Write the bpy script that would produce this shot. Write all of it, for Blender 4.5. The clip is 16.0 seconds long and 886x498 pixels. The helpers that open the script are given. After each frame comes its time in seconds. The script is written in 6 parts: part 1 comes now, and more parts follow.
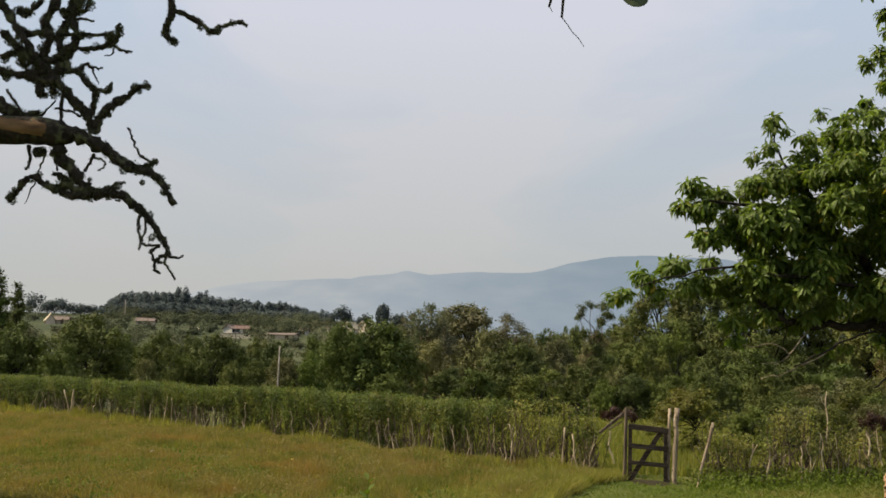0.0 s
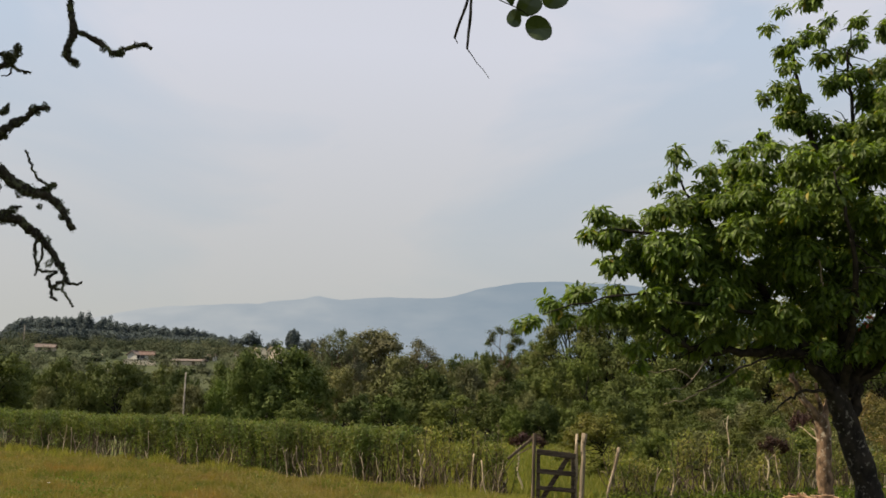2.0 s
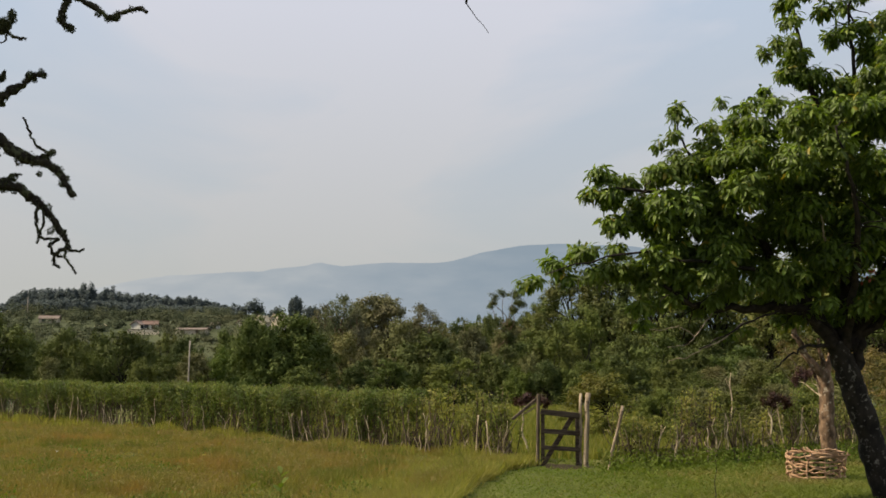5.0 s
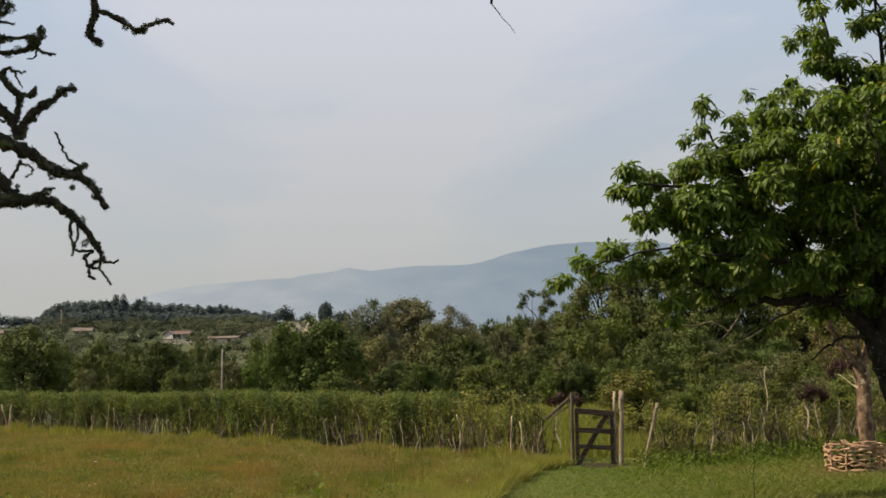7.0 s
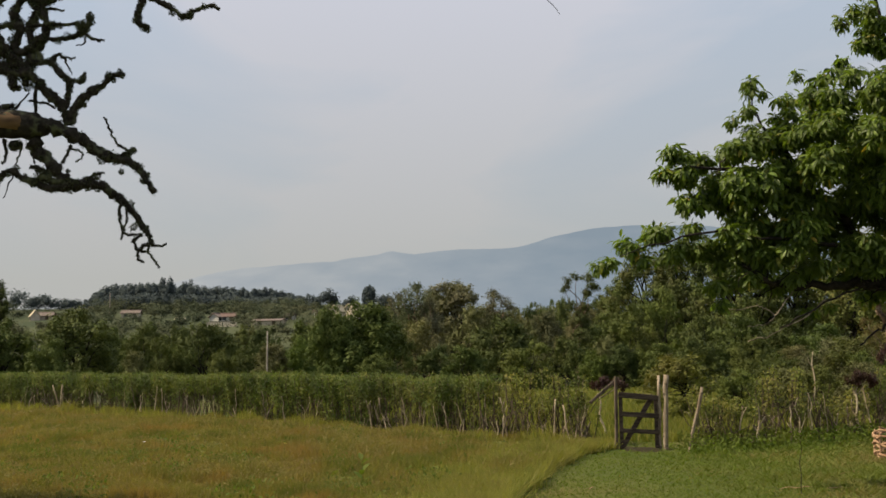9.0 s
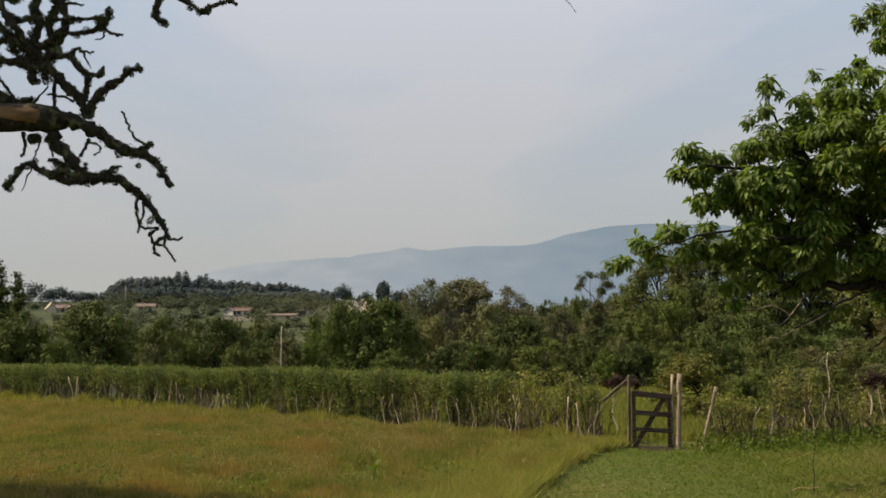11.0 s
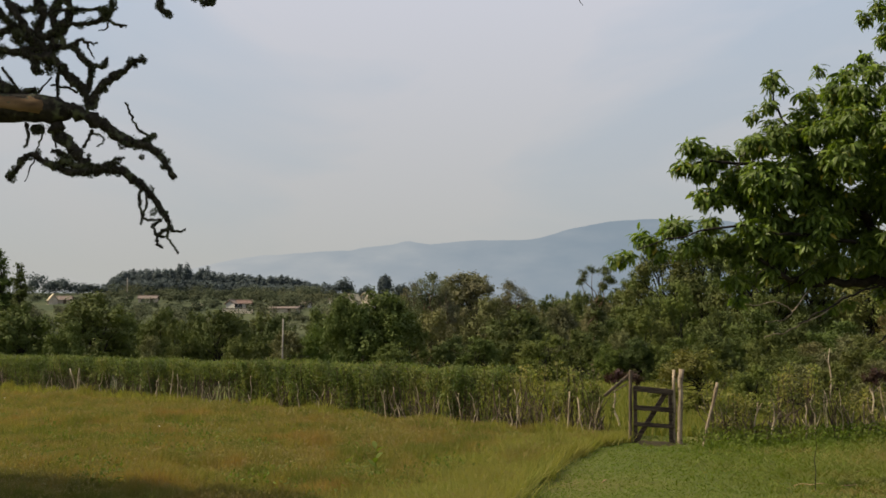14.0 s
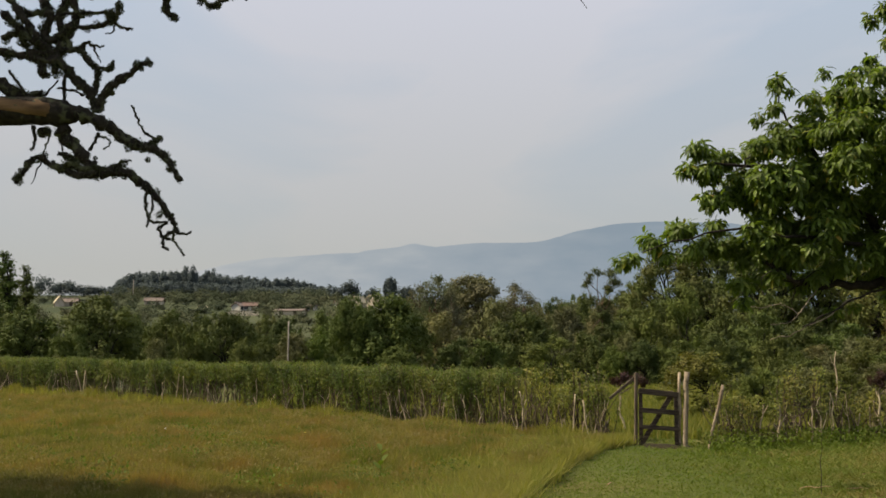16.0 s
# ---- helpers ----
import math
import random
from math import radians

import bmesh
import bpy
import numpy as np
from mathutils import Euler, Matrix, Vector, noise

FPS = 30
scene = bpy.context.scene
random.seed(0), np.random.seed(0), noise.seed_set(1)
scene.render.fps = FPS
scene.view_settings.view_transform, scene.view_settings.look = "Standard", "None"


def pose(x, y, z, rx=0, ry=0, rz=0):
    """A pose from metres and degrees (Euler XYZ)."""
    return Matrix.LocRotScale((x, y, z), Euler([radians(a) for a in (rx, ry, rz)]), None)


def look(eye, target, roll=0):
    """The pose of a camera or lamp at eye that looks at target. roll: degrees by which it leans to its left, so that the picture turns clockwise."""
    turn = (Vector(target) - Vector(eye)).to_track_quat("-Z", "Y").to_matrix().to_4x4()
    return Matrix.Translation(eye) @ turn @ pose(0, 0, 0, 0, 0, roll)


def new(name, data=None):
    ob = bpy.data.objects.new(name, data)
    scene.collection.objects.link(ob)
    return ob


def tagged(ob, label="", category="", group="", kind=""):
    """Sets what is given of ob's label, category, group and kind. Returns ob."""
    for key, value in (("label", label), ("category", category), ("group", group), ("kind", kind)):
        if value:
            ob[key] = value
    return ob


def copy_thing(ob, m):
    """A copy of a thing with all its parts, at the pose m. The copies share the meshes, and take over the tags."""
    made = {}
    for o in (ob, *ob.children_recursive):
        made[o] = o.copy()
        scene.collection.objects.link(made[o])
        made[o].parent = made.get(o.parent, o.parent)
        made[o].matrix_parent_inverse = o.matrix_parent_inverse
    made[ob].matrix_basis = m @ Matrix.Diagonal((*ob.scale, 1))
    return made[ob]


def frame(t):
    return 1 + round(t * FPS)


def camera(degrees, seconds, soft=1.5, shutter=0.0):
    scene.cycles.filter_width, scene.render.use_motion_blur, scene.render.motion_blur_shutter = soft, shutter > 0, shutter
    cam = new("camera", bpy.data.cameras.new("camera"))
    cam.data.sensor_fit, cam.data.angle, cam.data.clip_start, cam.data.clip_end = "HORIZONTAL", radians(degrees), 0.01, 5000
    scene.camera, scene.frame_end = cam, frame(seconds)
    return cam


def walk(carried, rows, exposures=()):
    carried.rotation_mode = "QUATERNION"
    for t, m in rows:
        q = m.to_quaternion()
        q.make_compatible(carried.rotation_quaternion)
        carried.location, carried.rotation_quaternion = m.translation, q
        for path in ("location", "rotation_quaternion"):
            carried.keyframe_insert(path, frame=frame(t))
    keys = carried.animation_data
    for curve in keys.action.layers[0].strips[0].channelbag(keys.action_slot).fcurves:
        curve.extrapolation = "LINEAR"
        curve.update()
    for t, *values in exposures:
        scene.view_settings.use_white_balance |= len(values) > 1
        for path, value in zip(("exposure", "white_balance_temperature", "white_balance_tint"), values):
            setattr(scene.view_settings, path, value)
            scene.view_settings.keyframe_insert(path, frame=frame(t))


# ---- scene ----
cam = camera(46.97, 16.0, soft=1.65)
EYE = 1.75
ROWS = [
    (0.0, 0.014, -0.003, 0.018, -0.079, 6.980, -1.672),
    (0.5, 0.013, -0.016, 0.018, -0.246, 7.064, -2.166),
    (1.0, 0.023, -0.015, 0.026, -1.846, 7.321, -0.903),
    (1.5, 0.045, -0.013, 0.025, -5.018, 8.065, -0.598),
    (2.0, 0.040, -0.001, 0.034, -5.048, 8.529, -1.313),
    (2.5, 0.047, -0.001, 0.037, -6.128, 8.959, -0.696),
    (3.0, 0.052, 0.002, 0.039, -7.480, 8.834, -0.046),
    (3.5, 0.052, 0.005, 0.034, -7.469, 8.080, 0.285),
    (4.0, 0.049, 0.014, 0.033, -7.183, 8.237, 0.477),
    (4.5, 0.040, 0.014, 0.014, -5.481, 6.545, -0.641),
    (7.0, 0.015, 0.010, 0.004, -3.462, 6.659, 1.232),
    (7.5, 0.008, 0.024, 0.008, -3.046, 6.758, 1.025),
    (8.0, 0.016, 0.031, 0.005, -2.807, 6.270, 1.038),
    (8.5, 0.013, 0.005, 0.005, -1.738, 5.814, 0.910),
    (9.0, 0.008, 0.006, 0.004, -1.016, 5.776, 0.974),
    (9.5, 0.015, 0.005, 0.000, -1.221, 5.676, 0.384),
    (10.0, 0.010, -0.002, 0.002, -0.341, 5.568, 0.091),
    (12.5, 0.011, -0.016, -0.001, -0.213, 5.630, 0.447),
    (13.0, 0.002, -0.004, 0.003, -0.210, 5.527, 0.164),
    (13.5, 0.001, -0.004, -0.004, -0.060, 5.292, -0.146),
    (14.0, -0.000, 0.002, 0.000, -0.092, 5.252, -0.050),
    (14.5, -0.000, 0.000, -0.000, -0.000, 5.270, -0.000),
    (15.0, -0.003, -0.001, 0.002, -0.048, 5.273, -0.047),
    (15.5, 0.001, -0.007, 0.001, 0.189, 5.329, -0.139),
    (16.0, 0.004, -0.010, -0.002, 0.222, 5.392, -0.085),
]


def eye_pose(x, y, z, yaw, pitch, roll):
    return pose(x, y, z + EYE, 0, 0, yaw) @ pose(0, 0, 0, pitch) @ pose(0, 0, 0, 0, roll) @ pose(0, 0, 0, 90)


walk(cam, [(t, eye_pose(*row)) for t, *row in ROWS], [(0.0, 0.42), (4.5, 0.41), (7.0, 0.36), (9.0, 0.28), (14.5, 0.28), (16.0, 0.33)])

# ---- sky, sun, exposure ----
SUN_FROM = Vector((-1, 0.08, 1.0)).normalized()
world = bpy.data.worlds.new("sky")
scene.world = world
world.use_nodes = True
wn, wl = world.node_tree.nodes, world.node_tree.links
wn.clear()
w_out = wn.new("ShaderNodeOutputWorld")
sky = wn.new("ShaderNodeTexSky")
sky.sky_type, sky.sun_disc = "NISHITA", False
sky.sun_elevation = math.asin(SUN_FROM.z)
sky.sun_rotation = math.atan2(SUN_FROM.x, SUN_FROM.y)
sky.air_density, sky.dust_density = 1.0, 2.0
bg_sky = wn.new("ShaderNodeBackground")
bg_sky.inputs["Strength"].default_value = 0.08
wl.new(sky.outputs[0], bg_sky.inputs["Color"])
w_co = wn.new("ShaderNodeTexCoord")
w_map = wn.new("ShaderNodeMapping")
w_map.inputs["Scale"].default_value = (1.3, 1.0, 3.2)
w_map.inputs["Location"].default_value = (4.306, -5.551, -0.47)
wl.new(w_co.outputs["Generated"], w_map.inputs["Vector"])
w_no = wn.new("ShaderNodeTexNoise")
w_no.inputs["Scale"].default_value, w_no.inputs["Detail"].default_value = 2.2, 5.0
w_no.inputs["Roughness"].default_value, w_no.inputs["Distortion"].default_value = 0.5, 0.6
wl.new(w_map.outputs[0], w_no.inputs["Vector"])
w_ra = wn.new("ShaderNodeMapRange")
w_ra.inputs["From Min"].default_value, w_ra.inputs["From Max"].default_value = 0.36, 0.53
w_ra.inputs["To Min"].default_value, w_ra.inputs["To Max"].default_value = 0.86, 0.99
wl.new(w_no.outputs["Fac"], w_ra.inputs["Value"])
w_sep = wn.new("ShaderNodeSeparateXYZ")
wl.new(w_co.outputs["Generated"], w_sep.inputs[0])
w_hz = wn.new("ShaderNodeMapRange")
w_hz.inputs["From Min"].default_value, w_hz.inputs["From Max"].default_value = 0.07, 0.335
w_hz.inputs["To Min"].default_value, w_hz.inputs["To Max"].default_value = 1.0, 0.0
wl.new(w_sep.outputs["Z"], w_hz.inputs["Value"])
w_col = wn.new("ShaderNodeMix")
w_col.data_type = "RGBA"
w_col.inputs["B"].default_value = (0.497, 0.50, 0.480, 1)
wl.new(w_hz.outputs[0], w_col.inputs["Factor"])
bg_cloud = wn.new("ShaderNodeBackground")
bg_cloud.inputs["Strength"].default_value = 0.785
w_th = wn.new("ShaderNodeMapRange")
w_th.inputs["From Min"].default_value, w_th.inputs["From Max"].default_value = 0.36, 0.53
wl.new(w_no.outputs["Fac"], w_th.inputs["Value"])
w_thin = wn.new("ShaderNodeMix")
w_thin.data_type = "RGBA"
w_thin.inputs["A"].default_value = (0.54, 0.615, 0.72, 1)
w_thin.inputs["B"].default_value = (0.625, 0.64, 0.712, 1)
wl.new(w_th.outputs[0], w_thin.inputs["Factor"])
wl.new(w_thin.outputs["Result"], w_col.inputs["A"])
wl.new(w_col.outputs["Result"], bg_cloud.inputs["Color"])
w_max = wn.new("ShaderNodeMath")
w_max.operation = "MAXIMUM"
wl.new(w_ra.outputs[0], w_max.inputs[0])
wl.new(w_hz.outputs[0], w_max.inputs[1])
w_mix = wn.new("ShaderNodeMixShader")
wl.new(w_max.outputs[0], w_mix.inputs[0])
wl.new(bg_sky.outputs[0], w_mix.inputs[1])
wl.new(bg_cloud.outputs[0], w_mix.inputs[2])
wl.new(w_mix.outputs[0], w_out.inputs["Surface"])

sun_data = bpy.data.lights.new("sun", "SUN")
sun_data.energy, sun_data.angle, sun_data.color = 5.0, radians(0.8), (1.0, 0.84, 0.60)
sun = new("sun", sun_data)
sun.matrix_world = look(SUN_FROM * 50, (0, 0, 0))

# ---- materials ----


def material(name):
    m = bpy.data.materials.new(name)
    m.use_nodes = True
    t = m.node_tree
    return m, t.nodes, t.links, t.nodes["Principled BSDF"]


def ramp(nodes, stops):
    r = nodes.new("ShaderNodeValToRGB")
    e = r.color_ramp.elements
    while len(e) < len(stops):
        e.new(0.5)
    for el, (p, c) in zip(e, stops):
        el.position, el.color = p, (*c, 1)
    return r


def noise_node(nodes, links, scale, detail=4.0, stretch=(1, 1, 1), world_space=True):
    co = nodes.new("ShaderNodeNewGeometry") if world_space else nodes.new("ShaderNodeTexCoord")
    mp = nodes.new("ShaderNodeMapping")
    mp.inputs["Scale"].default_value = stretch
    links.new(co.outputs["Position" if world_space else "Object"], mp.inputs["Vector"])
    n = nodes.new("ShaderNodeTexNoise")
    n.inputs["Scale"].default_value, n.inputs["Detail"].default_value = scale, detail
    links.new(mp.outputs[0], n.inputs["Vector"])
    return n


def mix_rgb(nodes, links, a, b, fac, blend="MIX"):
    m = nodes.new("ShaderNodeMix")
    m.data_type, m.blend_type = "RGBA", blend
    for key, v in (("A", a), ("B", b), ("Factor", fac)):
        if isinstance(v, (int, float)):
            m.inputs[key].default_value = v
        elif isinstance(v, tuple):
            m.inputs[key].default_value = (*v, 1)
        else:
            links.new(v, m.inputs[key])
    return m.outputs["Result"]


def leaf_material(name, stops, patch, patch_scale=0.6, rough=0.45, glow=0.25, stretch=(1, 1, 1), spec=0.35, second=None, vary=0.0):
    """Foliage: each leaf its own tone, with wider patches of another tone, letting some light through."""
    m, n, l, b = material(name)
    geo = n.new("ShaderNodeNewGeometry")
    r = ramp(n, stops)
    l.new(geo.outputs["Random Per Island"], r.inputs[0])
    no = noise_node(n, l, patch_scale, 3.0, stretch)
    mr = n.new("ShaderNodeMapRange")
    mr.inputs["From Min"].default_value, mr.inputs["From Max"].default_value = 0.42, 0.66
    mr.inputs["To Max"].default_value = 0.75
    l.new(no.outputs["Fac"], mr.inputs["Value"])
    col = mix_rgb(n, l, r.outputs[0], patch, mr.outputs[0])
    if second:
        no2 = noise_node(n, l, second[1], 4.0, (1.0, 0.7, 1.0))
        mr2 = n.new("ShaderNodeMapRange")
        mr2.inputs["From Min"].default_value, mr2.inputs["From Max"].default_value = 0.44, 0.60
        mr2.inputs["To Max"].default_value = 0.8
        l.new(no2.outputs["Fac"], mr2.inputs["Value"])
        col = mix_rgb(n, l, col, second[0], mr2.outputs[0])
    if vary:
        info = n.new("ShaderNodeObjectInfo")
        tone = ramp(n, [(0.0, (1 - vary, 1 - vary * 0.7, 1 - vary * 0.5)), (0.35, (1.0, 1.0, 1.0)), (0.7, (1 - vary * 0.4, 1 + vary * 0.15, 1 - vary * 0.4)), (1.0, (1 + vary * 0.55, 1 + vary * 0.4, 1 + vary * 0.2))])
        l.new(info.outputs["Random"], tone.inputs[0])
        col = mix_rgb(n, l, col, tone.outputs[0], 1.0, "MULTIPLY")
    l.new(col, b.inputs["Base Color"])
    b.inputs["Roughness"].default_value = rough
    b.inputs["Specular IOR Level"].default_value = spec
    tr = n.new("ShaderNodeBsdfTranslucent")
    bright = mix_rgb(n, l, col, (1.6, 1.7, 0.6), 1.0, "MULTIPLY")
    l.new(bright, tr.inputs["Color"])
    mx = n.new("ShaderNodeMixShader")
    mx.inputs[0].default_value = glow
    l.new(b.outputs[0], mx.inputs[1])
    l.new(tr.outputs[0], mx.inputs[2])
    l.new(mx.outputs[0], n["Material Output"].inputs["Surface"])
    return m


def bark_material(name, dark, pale, scale=9.0, stretch=(1, 1, 0.25), moss=None, bump=0.5, moss_at=0.46, moss_scale=0.35):
    m, n, l, b = material(name)
    n1 = noise_node(n, l, scale, 6.0, stretch)
    r = ramp(n, [(0.35, dark), (0.68, pale)])
    l.new(n1.outputs["Fac"], r.inputs[0])
    col = r.outputs[0]
    n2 = noise_node(n, l, scale * moss_scale, 4.0)
    if moss:
        mr = n.new("ShaderNodeMapRange")
        mr.inputs["From Min"].default_value, mr.inputs["From Max"].default_value = moss_at, moss_at + 0.12
        l.new(n2.outputs["Fac"], mr.inputs["Value"])
        col = mix_rgb(n, l, col, moss, mr.outputs[0])
    l.new(col, b.inputs["Base Color"])
    b.inputs["Roughness"].default_value = 0.9
    b.inputs["Specular IOR Level"].default_value = 0.2
    bp = n.new("ShaderNodeBump")
    bp.inputs["Strength"].default_value, bp.inputs["Distance"].default_value = bump, 0.02
    l.new(n1.outputs["Fac"], bp.inputs["Height"])
    l.new(bp.outputs[0], b.inputs["Normal"])
    return m


def ground_material():
    m, n, l, b = material("grassy ground")
    big = noise_node(n, l, 0.22, 4.0)
    fine = noise_node(n, l, 6.0, 6.0)
    r1 = ramp(n, [(0.35, (0.070, 0.092, 0.022)), (0.52, (0.105, 0.115, 0.032)), (0.68, (0.14, 0.115, 0.042))])
    l.new(big.outputs["Fac"], r1.inputs[0])
    r2 = ramp(n, [(0.3, (0.72, 0.74, 0.72)), (0.7, (1.1, 1.1, 1.05))])
    l.new(fine.outputs["Fac"], r2.inputs[0])
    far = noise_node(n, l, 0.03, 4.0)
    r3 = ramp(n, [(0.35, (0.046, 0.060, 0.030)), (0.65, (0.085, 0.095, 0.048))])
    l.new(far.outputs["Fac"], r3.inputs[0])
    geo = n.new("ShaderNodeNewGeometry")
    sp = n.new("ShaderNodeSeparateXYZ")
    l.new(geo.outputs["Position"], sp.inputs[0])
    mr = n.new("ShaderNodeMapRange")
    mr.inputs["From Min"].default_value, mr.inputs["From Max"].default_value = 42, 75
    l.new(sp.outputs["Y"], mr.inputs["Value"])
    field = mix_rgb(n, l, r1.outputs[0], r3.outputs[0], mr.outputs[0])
    l.new(mix_rgb(n, l, field, r2.outputs[0], 1.0, "MULTIPLY"), b.inputs["Base Color"])
    b.inputs["Roughness"].default_value, b.inputs["Specular IOR Level"].default_value = 0.95, 0.1
    bp = n.new("ShaderNodeBump")
    bp.inputs["Strength"].default_value, bp.inputs["Distance"].default_value = 0.6, 0.05
    l.new(fine.outputs["Fac"], bp.inputs["Height"])
    l.new(bp.outputs[0], b.inputs["Normal"])
    return m


def plain_material(name, a, c, scale=4.0, rough=0.8, bump=0.2, stretch=(1, 1, 1), spec=0.4):
    m, n, l, b = material(name)
    no = noise_node(n, l, scale, 5.0, stretch)
    r = ramp(n, [(0.35, a), (0.65, c)])
    l.new(no.outputs["Fac"], r.inputs[0])
    l.new(r.outputs[0], b.inputs["Base Color"])
    b.inputs["Roughness"].default_value, b.inputs["Specular IOR Level"].default_value = rough, spec
    bp = n.new("ShaderNodeBump")
    bp.inputs["Strength"].default_value, bp.inputs["Distance"].default_value = bump, 0.01
    l.new(no.outputs["Fac"], bp.inputs["Height"])
    l.new(bp.outputs[0], b.inputs["Normal"])
    return m


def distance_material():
    """Mountains kilometres off: a glowing backdrop with the blue morning haze painted in."""
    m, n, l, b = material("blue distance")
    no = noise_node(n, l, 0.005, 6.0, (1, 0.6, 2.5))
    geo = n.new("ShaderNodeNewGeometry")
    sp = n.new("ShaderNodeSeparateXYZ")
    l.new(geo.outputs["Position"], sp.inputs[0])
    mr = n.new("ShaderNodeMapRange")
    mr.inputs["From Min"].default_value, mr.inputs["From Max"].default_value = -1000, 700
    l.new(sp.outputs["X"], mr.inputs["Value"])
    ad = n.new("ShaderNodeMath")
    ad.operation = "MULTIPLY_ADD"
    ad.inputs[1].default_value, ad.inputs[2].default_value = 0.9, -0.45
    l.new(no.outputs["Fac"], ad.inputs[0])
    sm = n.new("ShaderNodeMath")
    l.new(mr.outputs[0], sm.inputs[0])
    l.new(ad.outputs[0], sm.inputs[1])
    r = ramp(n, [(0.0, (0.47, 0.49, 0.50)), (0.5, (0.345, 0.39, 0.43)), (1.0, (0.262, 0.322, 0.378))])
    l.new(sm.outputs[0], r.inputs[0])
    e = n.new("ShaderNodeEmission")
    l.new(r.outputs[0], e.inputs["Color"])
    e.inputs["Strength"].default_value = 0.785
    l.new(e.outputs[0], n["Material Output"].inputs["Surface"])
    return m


GROUND = ground_material()
MEADOW = leaf_material("meadow grass", [(0.0, (0.120, 0.130, 0.032)), (0.5, (0.180, 0.165, 0.045)), (0.85, (0.250, 0.215, 0.085)), (1.0, (0.24, 0.160, 0.075))],
                       (0.262, 0.148, 0.062), 0.55, 0.8, 0.3, spec=0.05, second=((0.105, 0.124, 0.032), 1.1))
FRINGE = leaf_material("pale fringe grass", [(0.0, (0.135, 0.160, 0.040)), (0.6, (0.205, 0.205, 0.058)), (1.0, (0.29, 0.255, 0.095))], (0.20, 0.175, 0.06), 1.3, 0.8, 0.35, spec=0.05)
SEED = leaf_material("grass seed heads", [(0.0, (0.150, 0.142, 0.048)), (0.5, (0.195, 0.165, 0.070)), (1.0, (0.27, 0.225, 0.112))], (0.205, 0.140, 0.070), 0.8, 0.9, 0.3, spec=0.05)
LAWN = leaf_material("short grass", [(0.0, (0.082, 0.116, 0.018)), (0.6, (0.096, 0.134, 0.020)), (1.0, (0.118, 0.148, 0.026))], (0.086, 0.125, 0.023), 0.5, 0.7, 0.3, spec=0.05, second=((0.104, 0.128, 0.028), 1.4))
DRY_LAWN = leaf_material("thin dry short grass", [(0.0, (0.085, 0.115, 0.024)), (0.6, (0.135, 0.155, 0.036)), (1.0, (0.22, 0.20, 0.07))], (0.175, 0.140, 0.060), 1.1, 0.7, 0.3, spec=0.1, second=((0.11, 0.14, 0.03), 0.5))
FIELD = leaf_material("rough field grass", [(0.0, (0.105, 0.130, 0.026)), (0.6, (0.160, 0.165, 0.040)), (1.0, (0.23, 0.20, 0.06))], (0.15, 0.16, 0.04), 0.5, 0.7, 0.3, spec=0.1)
WEED = leaf_material("green weeds", [(0.0, (0.060, 0.095, 0.016)), (1.0, (0.13, 0.175, 0.032))], (0.12, 0.13, 0.035), 1.0, 0.7, 0.3, spec=0.1)
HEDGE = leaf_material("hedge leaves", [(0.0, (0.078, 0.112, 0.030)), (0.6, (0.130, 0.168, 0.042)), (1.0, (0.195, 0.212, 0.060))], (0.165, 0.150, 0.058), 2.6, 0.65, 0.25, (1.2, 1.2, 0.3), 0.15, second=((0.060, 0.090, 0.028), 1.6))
# Brighter copy of the hedge leaves; the sun on them is in the colour.
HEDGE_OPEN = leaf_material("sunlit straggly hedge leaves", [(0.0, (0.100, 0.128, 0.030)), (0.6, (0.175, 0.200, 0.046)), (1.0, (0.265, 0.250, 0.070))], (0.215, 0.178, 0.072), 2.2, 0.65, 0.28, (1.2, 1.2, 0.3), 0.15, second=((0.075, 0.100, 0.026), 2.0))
TREE_LEAF = leaf_material("glossy tree leaves", [(0.0, (0.030, 0.050, 0.010)), (0.45, (0.085, 0.125, 0.020)), (0.85, (0.150, 0.222, 0.036)), (0.97, (0.200, 0.260, 0.045)), (1.0, (0.290, 0.210, 0.035))], (0.085, 0.118, 0.022), 0.9, 0.5, 0.36, spec=0.28)
BUSH_DARK = leaf_material("dark bush leaves", [(0.0, (0.060, 0.080, 0.022)), (1.0, (0.102, 0.118, 0.032))], (0.078, 0.090, 0.026), 0.35, 0.7, 0.08, spec=0.12, vary=0.3)
BUSH_OLIVE = leaf_material("olive bush leaves", [(0.0, (0.092, 0.098, 0.040)), (1.0, (0.138, 0.136, 0.056))], (0.130, 0.112, 0.054), 0.35, 0.7, 0.08, spec=0.12, vary=0.3)
# Olive leaves paled and greyed: the haze at this distance is in the colour.
OLIVE_HAZED = leaf_material("pale olive leaves with haze tint", [(0.0, (0.096, 0.100, 0.062)), (1.0, (0.136, 0.134, 0.080))], (0.120, 0.110, 0.068), 0.3, 0.8, 0.1, spec=0.08, vary=0.3)
BUSH_GREEN = leaf_material("bright bush leaves", [(0.0, (0.067, 0.090, 0.020)), (1.0, (0.124, 0.142, 0.032))], (0.080, 0.084, 0.024), 0.4, 0.7, 0.1, spec=0.12, vary=0.3)
BUSH_YELLOW = leaf_material("yellowish bush leaves", [(0.0, (0.082, 0.092, 0.024)), (1.0, (0.140, 0.140, 0.038))], (0.130, 0.108, 0.036), 0.8, 0.7, 0.2, spec=0.12, vary=0.3)
BUSH_RUST = leaf_material("rusty brown scrub leaves", [(0.0, (0.095, 0.070, 0.030)), (0.6, (0.165, 0.115, 0.045)), (1.0, (0.215, 0.165, 0.055))], (0.110, 0.110, 0.034), 0.7, 0.7, 0.15, spec=0.12, vary=0.25)
